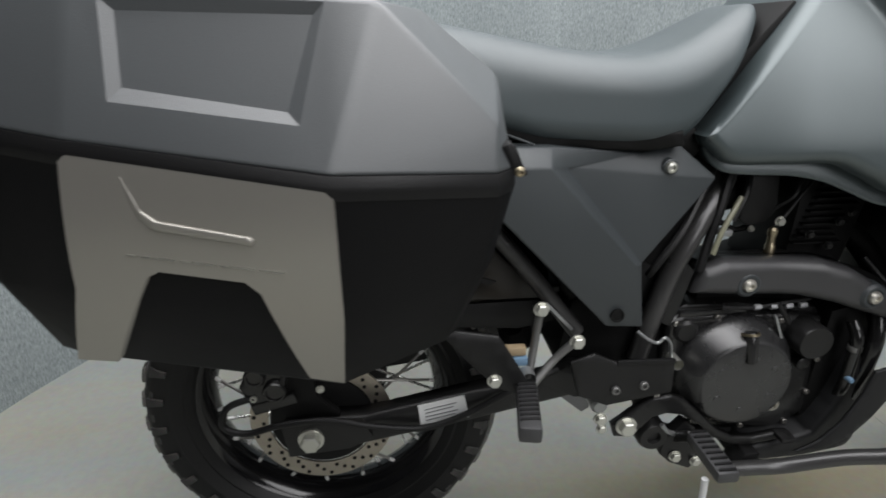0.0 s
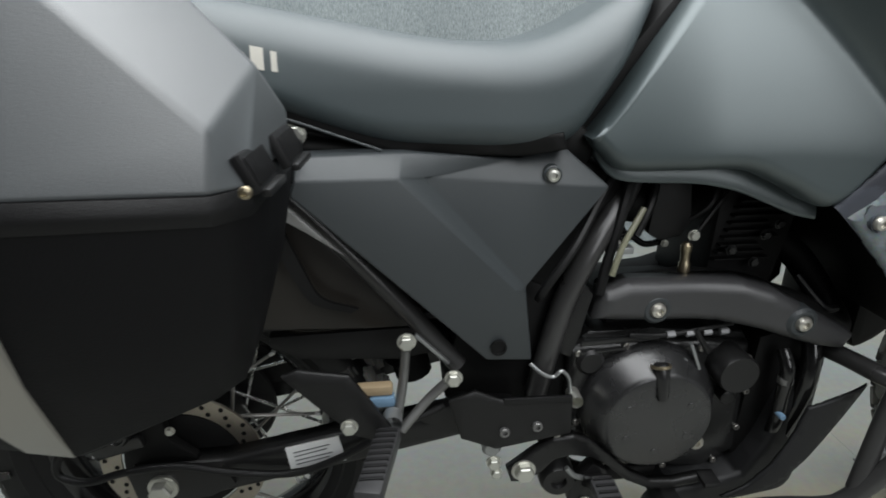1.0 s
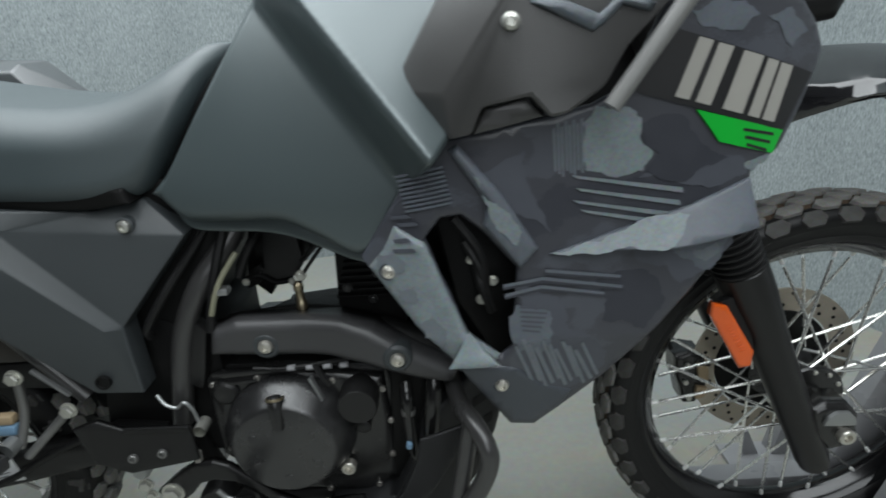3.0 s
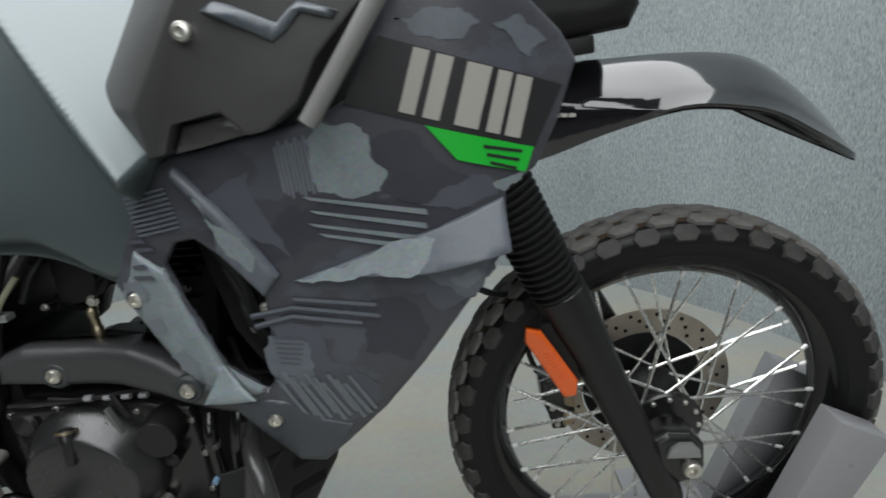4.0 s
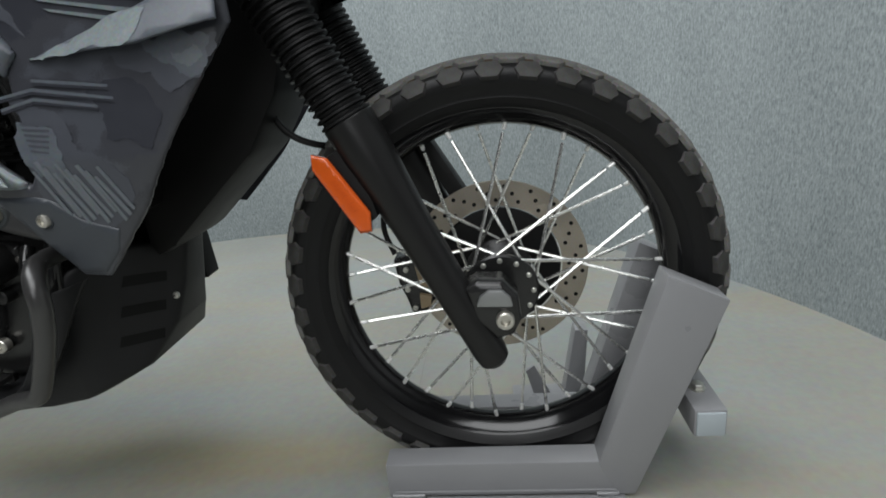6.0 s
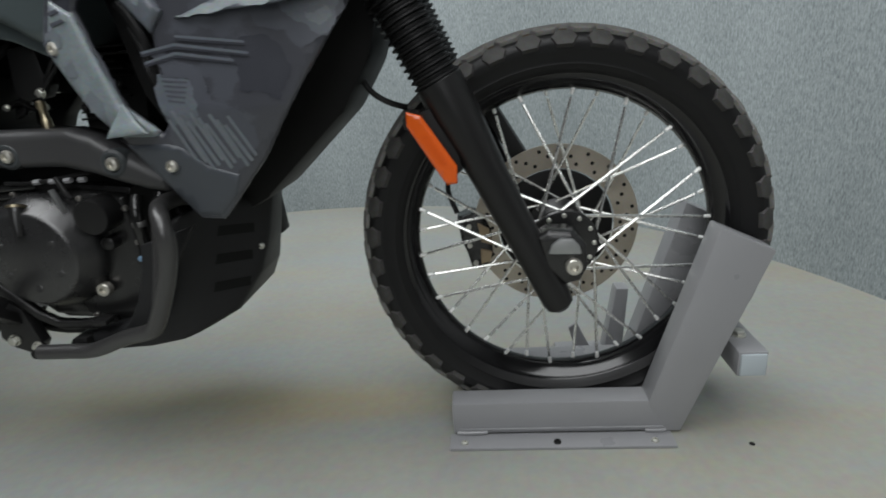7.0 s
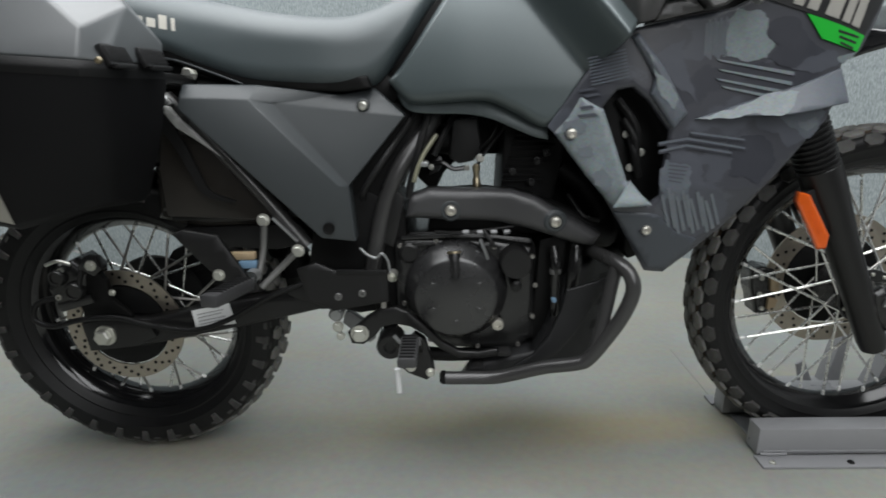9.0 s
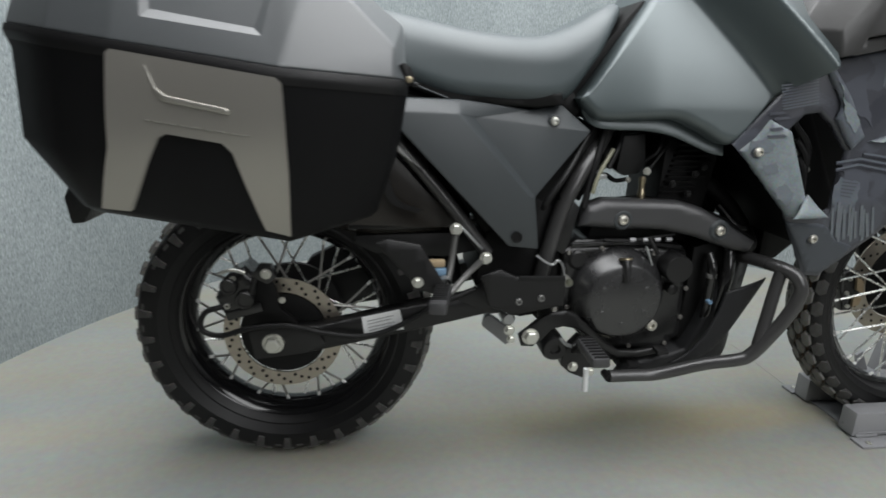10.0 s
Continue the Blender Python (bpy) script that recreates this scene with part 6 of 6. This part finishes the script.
seat()
tank()
side_panel()
shroud()
tank_guard()

# ---- the side case ----
case = thing("side_case", (0.0, -0.34, 0.62), "hard grey and black motorcycle side case with champagne trim", "pannier", "side cases")


def seam(x):
    return 0.822 - 0.145 * min(0.0, x - 0.107) - 0.08 * max(0.0, x - 0.107)


PLAN = [(-0.272, -0.245), (-0.258, -0.33), (-0.165, -0.415), (-0.088, -0.4365), (0.107, -0.456), (0.238, -0.421), (0.256, -0.396), (0.256, -0.250)]
MID = [(-0.280, -0.245, 0.735), (-0.268, -0.32, 0.735), (-0.185, -0.398, 0.730), (-0.112, -0.418, 0.725), (0.107, -0.437, 0.700), (0.226, -0.402, 0.722), (0.243, -0.372, 0.722), (0.240, -0.255, 0.722)]
LOW = [(-0.213, -0.25, 0.627), (-0.205, -0.32, 0.638), (-0.170, -0.372, 0.650), (-0.138, -0.386, 0.648), (0.098, -0.402, 0.612), (0.198, -0.370, 0.634), (0.213, -0.340, 0.632), (0.206, -0.255, 0.625)]


def case_body():
    top = [(x, y, seam(x) - 0.012) for x, y in PLAN]
    lip = [(x * 0.992, y + 0.003, seam(x) - 0.024) for x, y in PLAN]
    end = [(x * 0.95, y + (0.015 if y < -0.26 else 0.0), z - 0.012) for x, y, z in LOW]
    bm = loft([top, lip, MID, LOW, end])
    bmesh.ops.bevel(bm, geom=[e for e in bm.edges if e.calc_face_angle(0) > 0.2], offset=0.007, segments=3, affect="EDGES", clamp_overlap=True)
    return bm


part("case_body", case_body(), CASE_BODY, case, "matt black textured case body", 50)


def case_lid():
    v = {"s%d" % i: (x, y, seam(x) + 0.005) for i, (x, y) in enumerate(PLAN)}
    v.update(a=(-0.070, -0.412, 0.965), b=(0.146, -0.405, 0.950), m=(0.241, -0.408, 0.855), r=(0.253, -0.320, 0.890), n=(0.256, -0.240, 0.846),
             c=(0.183, -0.262, 0.950), d=(0.186, -0.235, 0.935), e=(-0.235, -0.250, 0.945), f=(-0.225, -0.325, 0.955), g=(-0.140, -0.395, 0.962))
    # the recessed field in the front face: its brink p and its floor q
    lo, hi = (Vector(v["s3"]), Vector(v["s4"])), (Vector(v["a"]), Vector(v["b"]))

    def front(x, z, inward):
        u, w = 0.5, 0.5
        for _ in range(8):
            p, q = lo[0].lerp(lo[1], u), hi[0].lerp(hi[1], u)
            w = (z - p.z) / (q.z - p.z)
            p, q = lo[0].lerp(hi[0], w), lo[1].lerp(hi[1], w)
            u = (x - p.x) / (q.x - p.x)
        return x, p.lerp(q, u).y + inward, z
    for k, (x, z, s, t) in enumerate(((-0.050, 0.882, 1, 1), (0.086, 0.863, -1, 1), (0.107, 0.948, -1, -1), (-0.050, 0.952, 1, -1))):
        v["p%d" % k] = front(x, z, 0)
        v["q%d" % k] = front(x + s * 0.009, z + t * 0.009, 0.0045)
    faces = ["s3 s4 p1 p0", "s4 b p2 p1", "b a p3 p2", "a s3 p0 p3", "p0 p1 q1 q0", "p1 p2 q2 q1", "p2 p3 q3 q2", "p3 p0 q0 q3", "q0 q1 q2 q3", "s4 s5 m b", "s5 s6 r m", "s6 s7 n r", "m r c b", "r n d c", "s0 s1 f e", "s1 s2 g f", "s2 s3 a g", "a b c d e f g", "s7 s0 e d n", "s0 s7 s6 s5 s4 s3 s2 s1"]
    return faceted(v, faces, None, 0.010, 6, "p0 p1 p2 p3 q0 q1 q2 q3")


lid = part("case_lid", case_lid(), CASE_LID, case, "satin grey case lid with a sloping facet", 19)
seal = loft([[(x, y - 0.001, seam(x) - 0.013) for x, y in PLAN], [(x * 1.004, y - 0.003, seam(x) - 0.006) for x, y in PLAN], [(x * 1.004, y - 0.003, seam(x) - 0.001) for x, y in PLAN], [(x, y, seam(x) + 0.006) for x, y in PLAN]])
part("case_seal", seal, PLASTIC, case, "black rubber seal")


def case_y(x, z):
    t = np.clip((0.835 - z) / 0.20, 0, 1.2)
    return 0.436 + 0.085 * (x + 0.086) - 0.045 * t ** 2.0


trim = pillow([(-0.088, 0.842), (-0.083, 0.846), (0.102, 0.817), (0.108, 0.811), (0.106, 0.70), (0.097, 0.611), (0.065, 0.620), (0.041, 0.728), (0.030, 0.740), (-0.036, 0.751), (-0.048, 0.745), (-0.106, 0.648), (-0.141, 0.652), (-0.108, 0.735)],
              lambda x, z: case_y(x, z) + 0.007, 0.0, 0.012, back=-0.37)
tr = part("case_trim", trim, CASE_TRIM, case, "champagne metallic trim on the case front", 40)
part("trim_ridge", pillow([(-0.049, 0.832), (-0.041, 0.798), (-0.030, 0.788), (0.043, 0.774), (0.046, 0.778), (0.042, 0.782), (-0.026, 0.796), (-0.036, 0.804), (-0.045, 0.833)], lambda x, z: case_y(x, z) + 0.0075 + 0.0027 * smooth(-0.046, -0.026, x), 0.0028, 0.003), CASE_TRIM, tr)
for k in range(12):
    x = -0.056 + 0.0100 * k
    z = 0.767 - 0.0015 * k
    y = -float(case_y(x, z)) - 0.0072
    part("trim_mark", bar((x, y, z), (x + 0.006 + 0.002 * (k % 3), y - 0.0005, z - 0.001), 0.0018 + 0.0012 * (k % 2), 0.001, 0), STEEL, tr, "thin bright print mark")
# ribbed latches on the front end
for y0, y1, x in ((-0.397, -0.345, 0.256), (-0.322, -0.262, 0.262)):
    tilt = Matrix.Translation((x, 0, 0.826)) @ Matrix.Rotation(radians(66), 4, "Y") @ Matrix.Translation((-x, 0, -0.826))
    lt = part("latch", box(x - 0.013, x + 0.016, y0, y1, 0.820, 0.829, 0.003, tilt), PLASTIC, case, "ribbed black latch")
    n = 7
    for k in range(n):
        y = y0 + (y1 - y0) * (k + 0.5) / n
        part("latch_rib", box(x - 0.009, x + 0.012, y - 0.0014, y + 0.0014, 0.828, 0.8308, 0.0006, tilt), PLASTIC, lt)
    part("latch_edge", bar((x + 0.010, y0 + 0.004, 0.811), (x + 0.012, y1 - 0.004, 0.811), 0.007, 0.006, 0.002), SATIN, lt)
bolt(case, (0.258, -0.412, 0.817), 0.009, BRASS, "button", "small brass pin")
part("case_mount", bar((0.24, -0.255, 0.800), (0.235, -0.120, 0.795), 0.022, 0.016, 0.004), SATIN, case, "black mounting arm")
bolt(case, (0.239, -0.128, 0.807), 0.021, STEEL, "hex", "zinc plated mounting bolt")

# the twin on the far side of the motorcycle
far_case = copy_thing(case, pose(0.0, 0.34, 0.62) @ Matrix.Diagonal((1, -1, 1, 1)))
tagged(far_case, "hard grey and black side case with champagne trim")

# ---- the wheel chock ----
chock = thing("wheel_chock", (1.55, 0, 0), "grey powder-coated steel wheel chock bolted to the floor", "wheel chock")
for s in (-1, 1):
    y0, y1 = sorted((0.055 * s, 0.100 * s))
    part("rail", box(1.338, 1.715, y0, y1, 0.006, 0.070, 0.005), CHOCK, chock, "grey square steel rail")
    up = prism([(1.683, 0.066), (1.715, 0.006), (1.742, 0.006), (1.865, 0.340), (1.778, 0.382)], y0 - 0.0015, y1 + 0.0015, 0.004)
    part("upright", up, CHOCK, chock, "leaning grey square steel upright")
    part("seam", box(1.350, 1.712, *sorted((0.0995 * s, 0.1030 * s)), 0.0145, 0.0175, 0.001), CHOCK, chock, "raised seam along the rail")
    f0, f1 = sorted((0.100 * s, 0.140 * s))
    fl = part("flange", box(1.333, 1.725, f0, f1, 0.0, 0.006, 0.0015), CHOCK, chock, "flat bolting flange")
    part("weld_bead", tube([(1.345, s * 0.102, 0.010), (1.375, s * 0.103, 0.010), (1.40, s * 0.102, 0.010)], 0.0035, 8), CHOCK, fl)
    part("weld_bead", tube([(1.68, s * 0.102, 0.010), (1.70, s * 0.103, 0.010), (1.715, s * 0.102, 0.010)], 0.0035, 8), CHOCK, fl)
    for x in (1.359, 1.523, 1.691):
        bolt(fl, (x, s * 0.126, 0.005), 0.014, STEEL if x != 1.523 else DARK, "button", turn=Matrix.Rotation(radians(-90), 4, "X"), name="floor_bolt")
ct = part("cross_tube", box(1.822, 1.870, -0.110, 0.115, 0.120, 0.166, 0.004), CHOCK, chock, "grey square cross tube")
part("tube_cap", box(1.825, 1.867, -0.114, -0.108, 0.123, 0.163, 0.003), CAP, ct, "pale plastic end cap")
bolt(ct, (1.846, -0.05, 0.165), 0.020, STEEL, "hex", turn=Matrix.Rotation(radians(-90), 4, "X"))
part("floor_plate", box(1.36, 1.70, -0.06, 0.06, 0.0, 0.004, 0.001), CHOCK, chock)
part("stop_arm", prism([(1.690, 0.160), (1.716, 0.159), (1.706, 0.0), (1.664, 0.0)], 0.180, 0.220, 0.003), CHOCK, chock, "short grey steel arm")
part("stop_tab", prism([(1.588, 0.066), (1.606, 0.079), (1.640, 0.008), (1.604, 0.008)], 0.185, 0.193, 0.001), CHOCK, chock, "bent grey steel tab")
part("stop_foot", box(1.56, 1.72, 0.098, 0.225, 0.0, 0.010, 0.002), CHOCK, chock)
